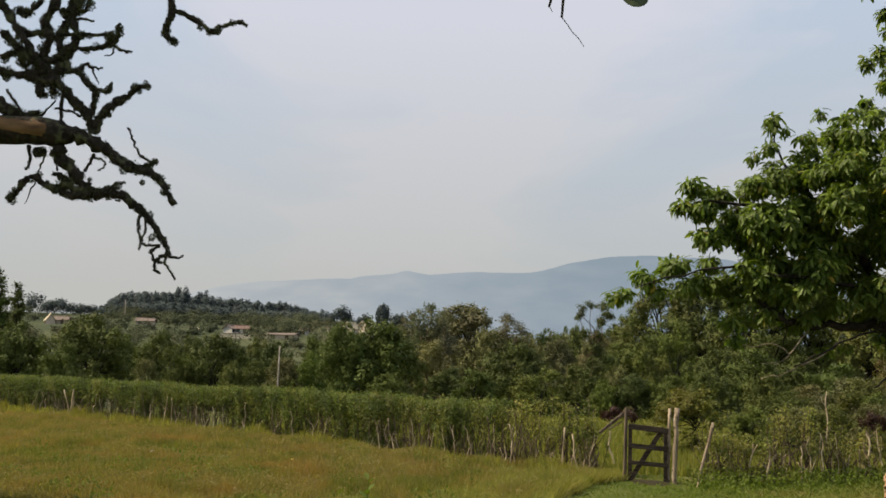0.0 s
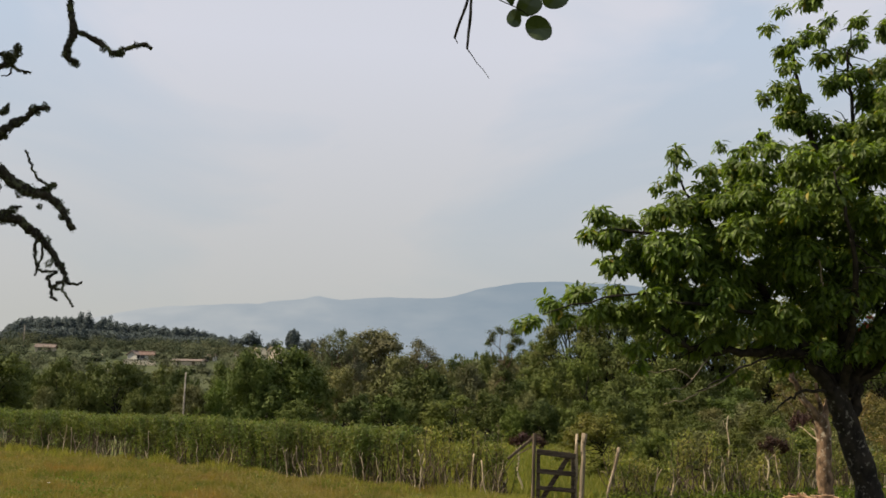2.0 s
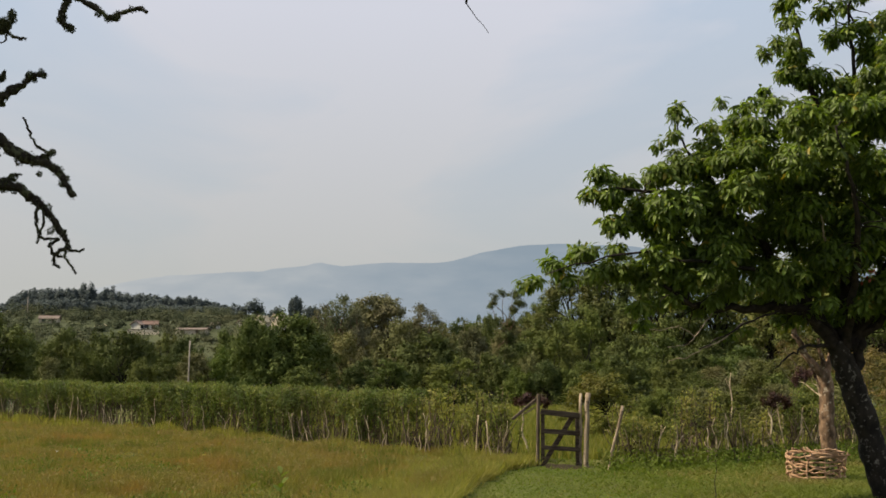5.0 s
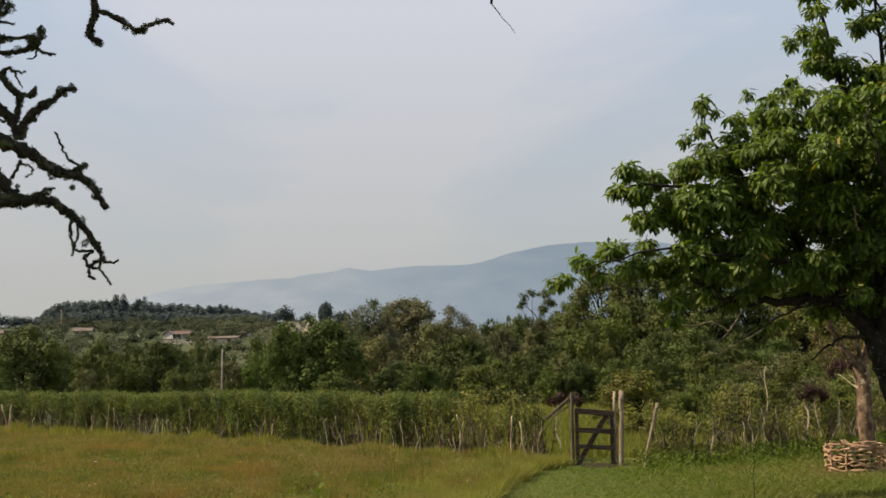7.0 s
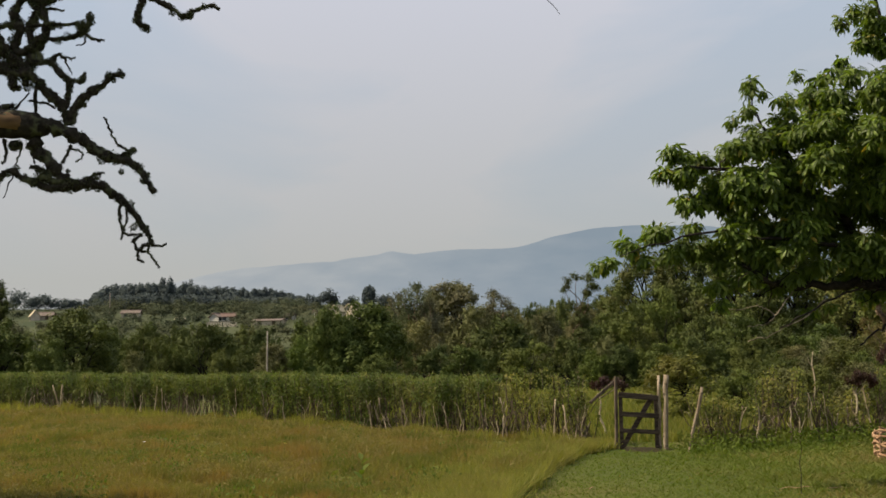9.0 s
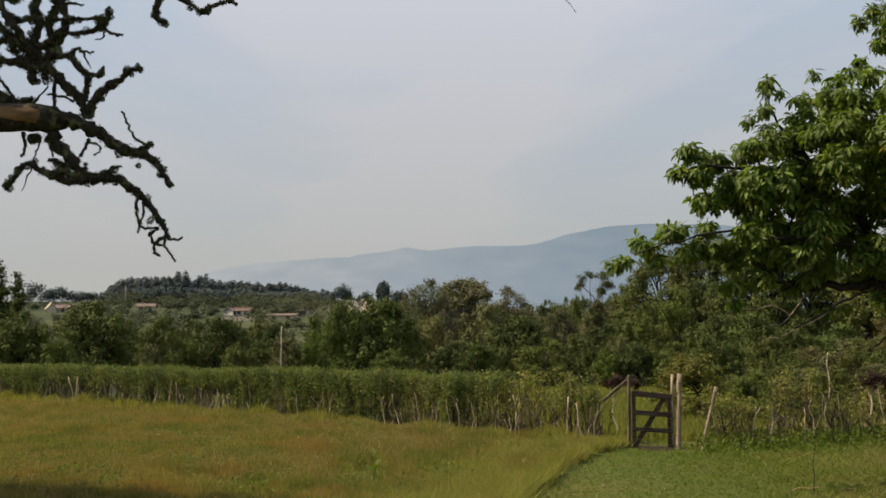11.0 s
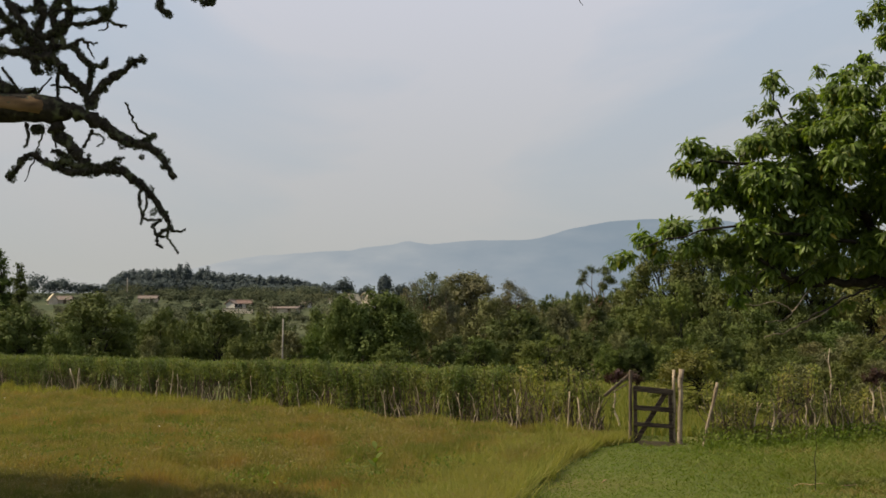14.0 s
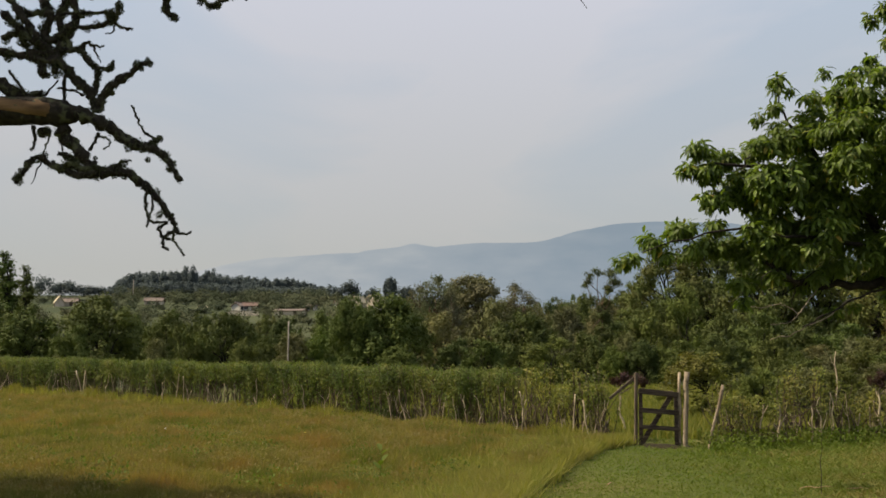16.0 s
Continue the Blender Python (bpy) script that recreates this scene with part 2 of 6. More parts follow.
BUSH_RED = leaf_material("dark red leaves", [(0.0, (0.036, 0.022, 0.022)), (1.0, (0.078, 0.040, 0.040))], (0.05, 0.036, 0.026), 1.0, 0.6, 0.2, spec=0.12)
RUST_LEAF = leaf_material("withered rust leaves", [(0.0, (0.16, 0.045, 0.025)), (1.0, (0.26, 0.08, 0.045))], (0.20, 0.06, 0.03), 1.0, 0.6, 0.3, spec=0.12)
GUM_LEAF = leaf_material("grey green gum leaves", [(0.0, (0.070, 0.090, 0.027)), (1.0, (0.110, 0.128, 0.038))], (0.108, 0.098, 0.034), 0.5, 0.7, 0.08, spec=0.12, vary=0.3)
# Ridge wood: blue-grey haze of the distance is painted into the leaf colour.
FAR_LEAF_HAZED = leaf_material("far woods", [(0.0, (0.064, 0.081, 0.083)), (1.0, (0.080, 0.097, 0.096))], (0.070, 0.087, 0.089), 0.03, 0.8, 0.05, spec=0.05)
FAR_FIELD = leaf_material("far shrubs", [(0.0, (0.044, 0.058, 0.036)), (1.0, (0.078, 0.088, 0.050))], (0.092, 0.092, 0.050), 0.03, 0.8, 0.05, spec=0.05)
# Dark bark, set darker still to stand in for crown shade on the trunk.
TRUNK_DARK = bark_material("dark lichened bark", (0.008, 0.007, 0.006), (0.030, 0.025, 0.020), 9.0, (1, 1, 0.5), (0.15, 0.14, 0.12), 1.4, 0.585, 2.0)
LIMB_DARK = bark_material("dark limb bark", (0.010, 0.008, 0.007), (0.034, 0.027, 0.021), 11.0, (1, 1, 1), (0.08, 0.07, 0.058), 1.0, 0.64, 1.4)
TRUNK_PALE = bark_material("pale brown bark", (0.040, 0.027, 0.018), (0.25, 0.165, 0.105), 10.0, (1, 1, 0.55), (0.40, 0.35, 0.28), 1.6, 0.585, 1.3)
DEAD_BARK = bark_material("mossy dead bark", (0.010, 0.008, 0.006), (0.038, 0.033, 0.024), 22.0, (1, 1, 1), (0.080, 0.088, 0.046), 1.2, 0.55, 0.5)
BARE_WOOD = bark_material("bare brown wood", (0.070, 0.042, 0.022), (0.200, 0.125, 0.062), 14.0, (0.25, 1, 1), (0.030, 0.020, 0.013), 0.8, 0.57, 0.6)
MOSS = leaf_material("grey lichen tufts", [(0.0, (0.014, 0.018, 0.007)), (0.6, (0.036, 0.044, 0.020)), (1.0, (0.125, 0.135, 0.080))], (0.070, 0.075, 0.038), 5.0, 0.9, 0.1)
STEM = bark_material("hedge stems", (0.10, 0.08, 0.05), (0.34, 0.28, 0.20), 3.0, (3, 3, 0.6))
# Darker copy of the stem bark, used for the thicket in place of shade.
STEM_DARK = bark_material("dark hedge stems", (0.050, 0.037, 0.026), (0.145, 0.112, 0.078), 3.0, (3, 3, 0.6))
STEM_PALE = bark_material("pale hedge stems", (0.245, 0.195, 0.130), (0.54, 0.45, 0.32), 5.0, (2, 2, 0.6))
POST_PALE = bark_material("weathered pale post", (0.15, 0.115, 0.08), (0.40, 0.325, 0.24), 7.0, (3, 3, 0.35), (0.085, 0.065, 0.045), 0.8, 0.56, 1.7)
POST_DARK = bark_material("dark weathered timber", (0.055, 0.042, 0.032), (0.15, 0.115, 0.085), 8.0, (3, 3, 0.3), None, 0.4)
BOARD = bark_material("grey brown gate boards", (0.042, 0.031, 0.024), (0.11, 0.083, 0.063), 8.0, (0.4, 3, 3), None, 0.4)
STICK = bark_material("peeled woven sticks", (0.22, 0.13, 0.075), (0.54, 0.36, 0.23), 6.0, (0.6, 0.6, 2), None, 0.3)
WALL_CREAM = plain_material("cream plaster", (0.42, 0.37, 0.29), (0.54, 0.48, 0.39), 0.8)
WALL_WHITE = plain_material("white plaster", (0.46, 0.44, 0.41), (0.58, 0.56, 0.52), 0.8)
ROOF_RED = plain_material("faded red roof", (0.12, 0.075, 0.062), (0.18, 0.115, 0.095), 1.5)
ROOF_BROWN = plain_material("brown roof", (0.12, 0.092, 0.08), (0.20, 0.155, 0.13), 1.5)
ROOF_PALE = plain_material("yellowish roof", (0.36, 0.31, 0.21), (0.50, 0.43, 0.29), 1.5)
PANE = plain_material("dark window glass", (0.02, 0.025, 0.03), (0.04, 0.045, 0.05), 1.0, 0.1, 0.0)
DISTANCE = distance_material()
FLOWER_YELLOW = plain_material("yellow petals", (0.62, 0.44, 0.04), (0.75, 0.58, 0.08), 9.0, 0.6, 0.0)
FLOWER_WHITE = plain_material("white petals", (0.66, 0.66, 0.62), (0.80, 0.80, 0.76), 9.0, 0.6, 0.0)
# Mud colour kept extra dark: part of it is the gate's shadow, painted in.
MUD_AND_SHADOW = plain_material("trodden mud and gate shadow", (0.024, 0.020, 0.012), (0.060, 0.050, 0.026), 14.0, 0.95, 0.8, spec=0.05)
CONCRETE = plain_material("pale concrete pole", (0.17, 0.15, 0.125), (0.27, 0.24, 0.205), 3.0)
# Leaf green halved: the backlit silhouette is put into the colour.
TWIG_LEAF = leaf_material("round leaves darkened as backlit", [(0.0, (0.015, 0.028, 0.007)), (1.0, (0.036, 0.055, 0.015))], (0.024, 0.039, 0.010), 8.0, 0.4, 0.08)

# ---- mesh tools ----


def mesh_from(name, verts, faces, smooth=False):
    """A mesh of equal-sided faces from arrays."""
    verts, faces = np.asarray(verts, dtype=np.float32), np.asarray(faces, dtype=np.int32)
    me = bpy.data.meshes.new(name)
    me.vertices.add(len(verts))
    me.vertices.foreach_set("co", verts.ravel())
    k = faces.shape[1]
    me.loops.add(faces.size)
    me.loops.foreach_set("vertex_index", faces.ravel())
    me.polygons.add(len(faces))
    me.polygons.foreach_set("loop_start", np.arange(0, faces.size, k, dtype=np.int32))
    me.polygons.foreach_set("use_smooth", np.full(len(faces), smooth))
    me.update(calc_edges=True)
    return me


def thing(name, label, category, group="", kind="", m=None):
    ob = new(name)
    ob.empty_display_size = 0.2
    if m is not None:
        ob.matrix_basis = m
    return tagged(ob, label, category, group, kind)


def part(name, me, mat, parent=None, label="", kind=""):
    if isinstance(me, bmesh.types.BMesh):
        bm, me = me, bpy.data.meshes.new(name)
        bm.to_mesh(me)
        bm.free()
    if not me.materials:
        me.materials.append(mat)
    ob = new(name, me)
    ob.parent = parent
    return tagged(ob, label, "", "", kind)


def unit(v):
    return v / np.maximum(np.linalg.norm(v, axis=-1, keepdims=True), 1e-9)


def leaves(P, D, N, L, W, fold=0.0):
    """Leaf blades at P along D with faces toward N. fold > 0: a keeled, blunt, arching blade; < 0: a small flat triangle; else a flat lozenge."""
    D = unit(D)
    S = unit(np.cross(D, N))
    U = np.cross(S, D)
    L, W = np.asarray(L)[:, None], np.asarray(W)[:, None]
    n = len(P)
    if fold < 0:
        V = np.stack([P - S * W * 0.5, P + S * W * 0.5, P + D * L], 1)
        F = np.array([[0, 1, 2]])
    elif fold > 0:
        lift = U * L * fold * 0.25
        m1, m2 = P + D * L * 0.30 + lift * 0.4, P + D * L * 0.68 - lift * 0.6
        V = np.stack([P, m1 + S * W * 0.44 + lift, m1, m1 - S * W * 0.44 + lift, m2 + S * W * 0.48 + lift, m2, m2 - S * W * 0.48 + lift, P + D * L - U * L * fold], 1)
        F = np.array([[0, 1, 2], [0, 2, 3], [1, 4, 2], [2, 4, 5], [3, 2, 6], [2, 5, 6], [4, 7, 5], [5, 7, 6]])
    else:
        V = np.stack([P, P + D * L * 0.45 + S * W * 0.5, P + D * L, P + D * L * 0.45 - S * W * 0.5], 1)
        F = np.array([[0, 1, 2, 3]])
    k = V.shape[1]
    return V.reshape(-1, 3), (F[None] + (np.arange(n) * k)[:, None, None]).reshape(-1, F.shape[1])


def in_lobes(rng, lobes, n, bias=0.4, up=0.0):
    """Points in a cluster of ellipsoids, nearer their skins, and the outward way at each."""
    lobes = np.asarray(lobes, float)
    size = lobes[:, 3] * lobes[:, 4] + lobes[:, 4] * lobes[:, 5] + lobes[:, 3] * lobes[:, 5]
    size = size ** 0.85
    k = rng.choice(len(lobes), n, p=size / size.sum())
    u = unit(rng.normal(size=(n, 3)) + [0, 0, up])
    rad = rng.random(n)[:, None] ** bias
    return lobes[k, :3] + u * lobes[k, 3:] * rad, unit(u / lobes[k, 3:])


def clumps(rng, lobes, k, share=0.45):
    """Each lump of a crown broken into k smaller ones on its skin, for light gaps and dark hollows between."""
    out = []
    for c in np.asarray(lobes, float):
        for _ in range(max(3, int(k * min(1.0, c[3] / 0.5)))):
            u = unit(rng.normal(size=3) + [0, 0, 0.25])
            f = share * rng.uniform(0.7, 1.25)
            out.append([*(c[:3] + u * c[3:] * (1 - f * 0.8)), *(c[3:] * f)])
        out.append([*c[:3], *(c[3:] * 0.5)])
    return np.array(out)


def crown_mesh(name, rng, lobes, sprigs, per, size, spread, droop=0.3, narrow=0.4, fold=0.0, bias=0.4, up=0.2, shell=False):
    """A crown: many sprigs, each a loose rosette of leaves about a short shoot."""
    P, out = in_lobes(rng, lobes, sprigs, bias, up)
    way = unit(out * 0.8 + rng.normal(size=(sprigs, 3)) * 0.5 + [0, 0, 0.15])
    s = np.repeat(np.arange(sprigs), per)
    n = len(s)
    along = np.tile(np.linspace(-0.5, 0.6, per), sprigs)[:, None]
    pos = P[s] + way[s] * along * spread + rng.normal(size=(n, 3)) * spread * 0.2
    a = np.tile(np.arange(per) * 2.4, sprigs) + np.repeat(rng.uniform(0, 6.28, sprigs), per)
    d = unit(np.stack([np.cos(a), np.sin(a), np.zeros(n)], 1) * 0.8 + way[s] * 0.5 + rng.normal(size=(n, 3)) * 0.35 + [0, 0, -droop])
    nrm = unit(np.array([0, 0, 1.0]) + rng.normal(size=(n, 3)) * 0.4 + out[s] * 0.7)
    if shell:
        d = np.cross(out[s], rng.normal(size=(n, 3))) + rng.normal(size=(n, 3)) * 0.15
        nrm = unit(out[s] + np.array([0, 0, 0.35]) + rng.normal(size=(n, 3)) * 0.2)
    L = size * (0.65 + 0.7 * rng.random(n))
    V, F = leaves(pos, d, nrm, L, L * narrow * (0.8 + 0.4 * rng.random(n)), fold)
    return mesh_from(name, V, F)


def tubes(name, paths, sides=7, rough=0.0, rng=None, cap=True):
    """Round limbs along paths, each a pair of points and radii, joined into one mesh."""
    VV, FF, base = [], [], 0
    for pts, rad in paths:
        pts, rad = np.asarray(pts, float), np.asarray(rad, float)
        t = unit(np.gradient(pts, axis=0))
        ref = np.array([0.31, 0.95, 0.07]) if abs(t[0] @ np.array([0.31, 0.95, 0.07])) < 0.9 else np.array([1.0, 0, 0])
        a = unit(np.cross(t, ref))
        b = np.cross(t, a)
        ang = np.linspace(0, 2 * np.pi, sides, endpoint=False)
        r = rad[:, None] * np.ones(sides)
        if rough:
            r = r * (1 + rough * rng.normal(size=r.shape))
        ring = pts[:, None] + (np.cos(ang)[None, :, None] * a[:, None] + np.sin(ang)[None, :, None] * b[:, None]) * r[..., None]
        n = len(pts)
        V = ring.reshape(-1, 3)
        i, j = np.meshgrid(np.arange(n - 1), np.arange(sides), indexing="ij")
        F = np.stack([i * sides + j, i * sides + (j + 1) % sides, (i + 1) * sides + (j + 1) % sides, (i + 1) * sides + j], -1).reshape(-1, 4)
        VV.append(V), FF.append(F + base)
        base += len(V)
        if cap:
            for ringno, p in ((0, pts[0]), (n - 1, pts[-1])):
                VV.append(np.array([p]))
                o = base - len(V) + ringno * sides if ringno else base - len(V)
                FF.append(np.array([[o + q, o + (q + 1) % sides, base, base] for q in range(0, sides)])[:, [0, 1, 2, 2]])
                base += 1
                V = np.vstack([V, [p]])
    V, F = np.vstack(VV), np.vstack(FF)
    bm_faces = [tuple(f[:3]) if f[2] == f[3] else tuple(f) for f in F.tolist()]
    me = bpy.data.meshes.new(name)
    me.from_pydata(V.tolist(), [], bm_faces)
    me.polygons.foreach_set("use_smooth", np.ones(len(me.polygons), dtype=bool))
    me.update()
    return me


def smooth_path(pts, per=4):
    """Catmull-Rom through a few points."""
    p = np.asarray(pts, float)
    p = np.vstack([2 * p[0] - p[1], p, 2 * p[-1] - p[-2]])
    out = []
    for i in range(1, len(p) - 2):
        for t in np.linspace(0, 1, per, endpoint=False):
            a, b, c, d = p[i - 1], p[i], p[i + 1], p[i + 2]
            out.append(0.5 * (2 * b + (c - a) * t + (2 * a - 5 * b + 4 * c - d) * t * t + (3 * b - a - 3 * c + d) * t ** 3))
    out.append(p[-2])
    return np.array(out)


def limb_path(rng, start, end, sag=0.0, wob=0.06, n=7, r0=0.05, r1=0.01):
    start, end = np.asarray(start, float), np.asarray(end, float)
    t = np.linspace(0, 1, n)[:, None]
    L = np.linalg.norm(end - start)
    p = start + (end - start) * t + np.array([0, 0, 1.0]) * (sag * L * 4 * t * (1 - t))
    p[1:-1] += rng.normal(size=(n - 2, 3)) * wob * L
    return smooth_path(p, 3), np.interp(np.linspace(0, 1, (n - 1) * 3 + 1), [0, 1], [r0, r1])


def box_bm(sx, sy, sz, bevel=0.0, centre=(0, 0, 0)):
    bm = bmesh.new()
    bmesh.ops.create_cube(bm, size=1.0, matrix=Matrix.Translation(centre) @ Matrix.Diagonal((sx, sy, sz, 1)))
    if bevel:
        bmesh.ops.bevel(bm, geom=bm.edges[:], offset=bevel, segments=1, affect="EDGES")
    return bm


# ---- ground ----


def ground_z(x, y):
    x, y = np.asarray(x, float), np.asarray(y, float)
    near = np.interp(y, [-80, 0, 18, 42, 75, 120], [0.15, 0.15, 0.0, 0.0, -1.6, -3.0])
    rise = np.interp(y, [120, 180, 260, 300, 350, 420, 480, 620, 900], [0, 4.0, 11.0, 15.0, 19.5, 25.0, 25.0, 15.0, 5.0])
    side = np.interp(x / np.maximum(np.abs(y), 1), [-0.35, -0.05, 0.10, 0.3], [1.0, 1.0, 0.55, 0.8])
    roll = 0.05 * np.sin(x * 0.55 + 1.3) * np.sin(y * 0.42) * np.clip((y - 3) / 8, 0, 1) * np.clip((60 - y) / 30, 0, 1)
    return near + rise * side + roll


def build_ground():
    ys = np.concatenate([np.linspace(-80, 0, 12, endpoint=False), np.linspace(0, 45, 70, endpoint=False), np.geomspace(45, 4800, 70)])
    us = np.linspace(-1, 1, 121)
    half = np.maximum(60, 1.1 * np.abs(ys) + 40)
    X = np.sign(us[None]) * np.abs(us[None]) ** 1.5 * half[:, None]
    Y = np.repeat(ys[:, None], len(us), 1)
    V = np.stack([X, Y, ground_z(X, Y)], -1).reshape(-1, 3)
    w = len(us)
    i, j = np.meshgrid(np.arange(len(ys) - 1), np.arange(w - 1), indexing="ij")
    F = np.stack([i * w + j, i * w + j + 1, (i + 1) * w + j + 1, (i + 1) * w + j], -1).reshape(-1, 4)
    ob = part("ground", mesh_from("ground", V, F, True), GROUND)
    tagged(ob, "grassy farm ground running to far green hills", "ground", "", "structure")


build_ground()


def build_mountains():
    px = np.array([-2600, -1400, -1025, -870, -714, -514, -336, -203, -125, -47, 131, 287, 376, 488, 578, 667, 823, 1100, 1590, 2600])
    pz = np.array([140, 200, 270, 306, 333, 346, 358, 378, 390, 378, 396, 394, 401, 437, 455, 471, 480, 474, 410, 340])
    xs = np.linspace(-2600, 2600, 320)
    h = np.interp(xs, px, pz) + np.array([4 * noise.fractal(Vector((x * 0.012, 3, 0)), 1.0, 2.0, 5) for x in xs])
    rows = np.linspace(0, 1, 21)
    V, w = [], len(xs)
    for r in rows:
        y = 4000 + (r - 0.6) * 900
        prof = np.sin(min(r / 0.6, 1.0) * math.pi / 2) if r <= 0.6 else math.cos((r - 0.6) / 0.4 * math.pi / 2)
        V.append(np.stack([xs, np.full(w, y), h * prof + 8 * (prof > 0.2)], -1))
    V = np.vstack(V)
    i, j = np.meshgrid(np.arange(len(rows) - 1), np.arange(w - 1), indexing="ij")
    F = np.stack([i * w + j, i * w + j + 1, (i + 1) * w + j + 1, (i + 1) * w + j], -1).reshape(-1, 4)
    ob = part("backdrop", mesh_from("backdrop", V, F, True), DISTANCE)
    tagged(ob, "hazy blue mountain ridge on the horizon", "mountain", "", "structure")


build_mountains()

# ---- broadleaf tree beside the gate ----


def build_broadleaf():
    rng = np.random.RandomState(11)
    o = np.array([6.7, 12.4, float(ground_z(6.7, 12.4))])
    root = thing("broadleaf_tree", "leaning broadleaf tree with dark trunk and drooping glossy leaves", "tree", m=pose(*o))
    trunk = smooth_path(np.array([[6.86, 12.4, -0.15], [6.73, 12.4, 0.13], [6.57, 12.4, 0.47], [6.47, 12.4, 0.96], [6.30, 12.4, 1.46], [6.17, 12.39, 1.81], [6.07, 12.38, 2.08]]) - o, 5)
    rad = np.interp(np.linspace(0, 1, len(trunk)), [0, 0.15, 0.3, 0.8, 1], [0.24, 0.19, 0.165, 0.140, 0.12])
    part("trunk", tubes("trunk", [(trunk, rad * (1 + 0.06 * rng.normal(size=len(rad))))], 16, 0.07, rng), TRUNK_DARK, root, "dark bark with pale lichen spots")

    # limbs: thickness at both ends, then the way it takes
    boughs = [
        (0.085, 0.020, (6.14, 12.38, 1.95), (5.63, 12.3, 2.42), (4.96, 12.2, 2.48), (4.29, 12.2, 2.46), (3.79, 12.1, 2.74)),
        (0.026, 0.008, (6.05, 12.36, 1.97), (5.69, 12.2, 2.03), (5.38, 12.1, 1.92), (5.16, 12.1, 1.75)),
        (0.075, 0.012, (6.34, 12.4, 1.75), (6.42, 12.4, 2.17), (6.52, 12.9, 2.9), (6.6, 13.6, 3.9)),
        (0.055, 0.014, (6.30, 12.4, 2.05), (6.78, 12.3, 2.46), (7.16, 12.2, 2.34), (7.52, 12.2, 2.02), (7.9, 12.2, 1.95)),
        (0.085, 0.014, (6.11, 12.38, 2.0), (5.65, 12.5, 2.74), (5.07, 12.5, 3.39), (4.19, 12.4, 3.89), (3.25, 12.3, 3.97)),
        (0.095, 0.012, (6.14, 12.40, 2.0), (6.36, 12.5, 3.19), (6.27, 12.4, 4.30), (5.86, 12.4, 5.43), (5.66, 12.4, 6.6)),
        (0.095, 0.012, (6.25, 12.40, 2.0), (6.99, 12.4, 3.34), (7.24, 12.4, 4.70), (7.34, 12.5, 6.26), (7.48, 12.5, 7.2)),
        (0.034, 0.006, (5.63, 12.32, 2.42), (5.05, 12.1, 2.89), (4.16, 12.0, 3.02), (3.21, 12.0, 3.09), (2.3, 11.95, 2.84)),
        (0.060, 0.010, (6.20, 12.36, 2.0), (6.05, 11.7, 2.9), (5.8, 11.2, 3.7), (5.5, 11.0, 4.5)),
        (0.060, 0.010, (6.80, 12.40, 3.0), (7.6, 12.6, 3.9), (8.3, 12.5, 4.9), (8.5, 12.4, 5.8)),
        (0.040, 0.006, (6.30, 12.40, 4.2), (6.5, 12.4, 5.3), (6.45, 12.4, 6.2), (6.5, 12.4, 6.8)),
        (0.030, 0.004, (4.90, 12.40, 3.5), (4.5, 12.4, 4.2), (4.15, 12.4, 4.6), (4.10, 12.4, 5.14)),
        (0.017, 0.007, (5.55, 12.2, 2.42), (5.15, 12.05, 2.42), (4.78, 11.95, 2.29), (4.45, 11.9, 2.12), (4.14, 11.9, 1.97)),
    ]
    pale = [
        (0.008, 0.004, (4.40, 12.1, 2.42), (4.12, 11.9, 2.14), (4.02, 11.9, 2.03), (3.88, 11.9, 2.00), (3.77, 11.9, 1.99)),
        (0.008, 0.004, (4.10, 11.9, 2.12), (3.98, 11.9, 2.20), (3.87, 11.9, 2.23), (3.70, 11.9, 2.19), (3.55, 11.9, 2.20)),
        (0.009, 0.005, (4.78, 12.1, 2.30), (4.45, 11.95, 2.08), (4.14, 11.9, 1.95), (3.98, 11.9, 1.86), (3.87, 11.9, 1.86), (3.76, 11.9, 1.81)),
        (0.013, 0.008, (5.66, 11.7, 3.26), (5.60, 11.6, 3.40), (5.52, 11.5, 3.55)),
    ]
    twigs = []
    for group, mat in ((boughs, LIMB_DARK), (pale, STEM)):
        for r0, r1, *way in group:
            p = smooth_path(np.array(way) - o, 5)
            p[1:-1] += rng.normal(size=(len(p) - 2, 3)) * min(0.018, r0 * 0.6)
            part("limb", tubes("limb", [(p, np.linspace(r0, r1, len(p)))], 9 if r0 > 0.03 else 6, 0.06, rng), mat, root, "" if mat == LIMB_DARK else "pale bare dead branch")
            if r0 > 0.035:
                for q in range(len(p)):
                    s = p[rng.randint(4, len(p))]
                    e = s + unit(rng.normal(size=3) + [-0.2, 0, 0.15]) * rng.uniform(0.2, 0.5)
                    twigs.append(limb_path(rng, s, e, 0.05, 0.06, 5, 0.011, 0.003))
    part("twig_tangle", tubes("twig_tangle", twigs, 4, 0.05, rng), LIMB_DARK, root, "", "stuff")

    # leaf masses by limb: x, height, half width, half height
    low_spray = [(2.17, 2.76, 0.12, 0.09), (2.49, 2.97, 0.19, 0.10), (2.82, 3.15, 0.21, 0.14), (3.01, 2.94, 0.23, 0.16), (3.24, 3.19, 0.17, 0.12), (3.51, 3.07, 0.21, 0.19), (3.66, 2.82, 0.10, 0.15), (3.53, 2.47, 0.21, 0.11), (3.62, 2.30, 0.07, 0.10), (2.67, 2.84, 0.11, 0.07)]
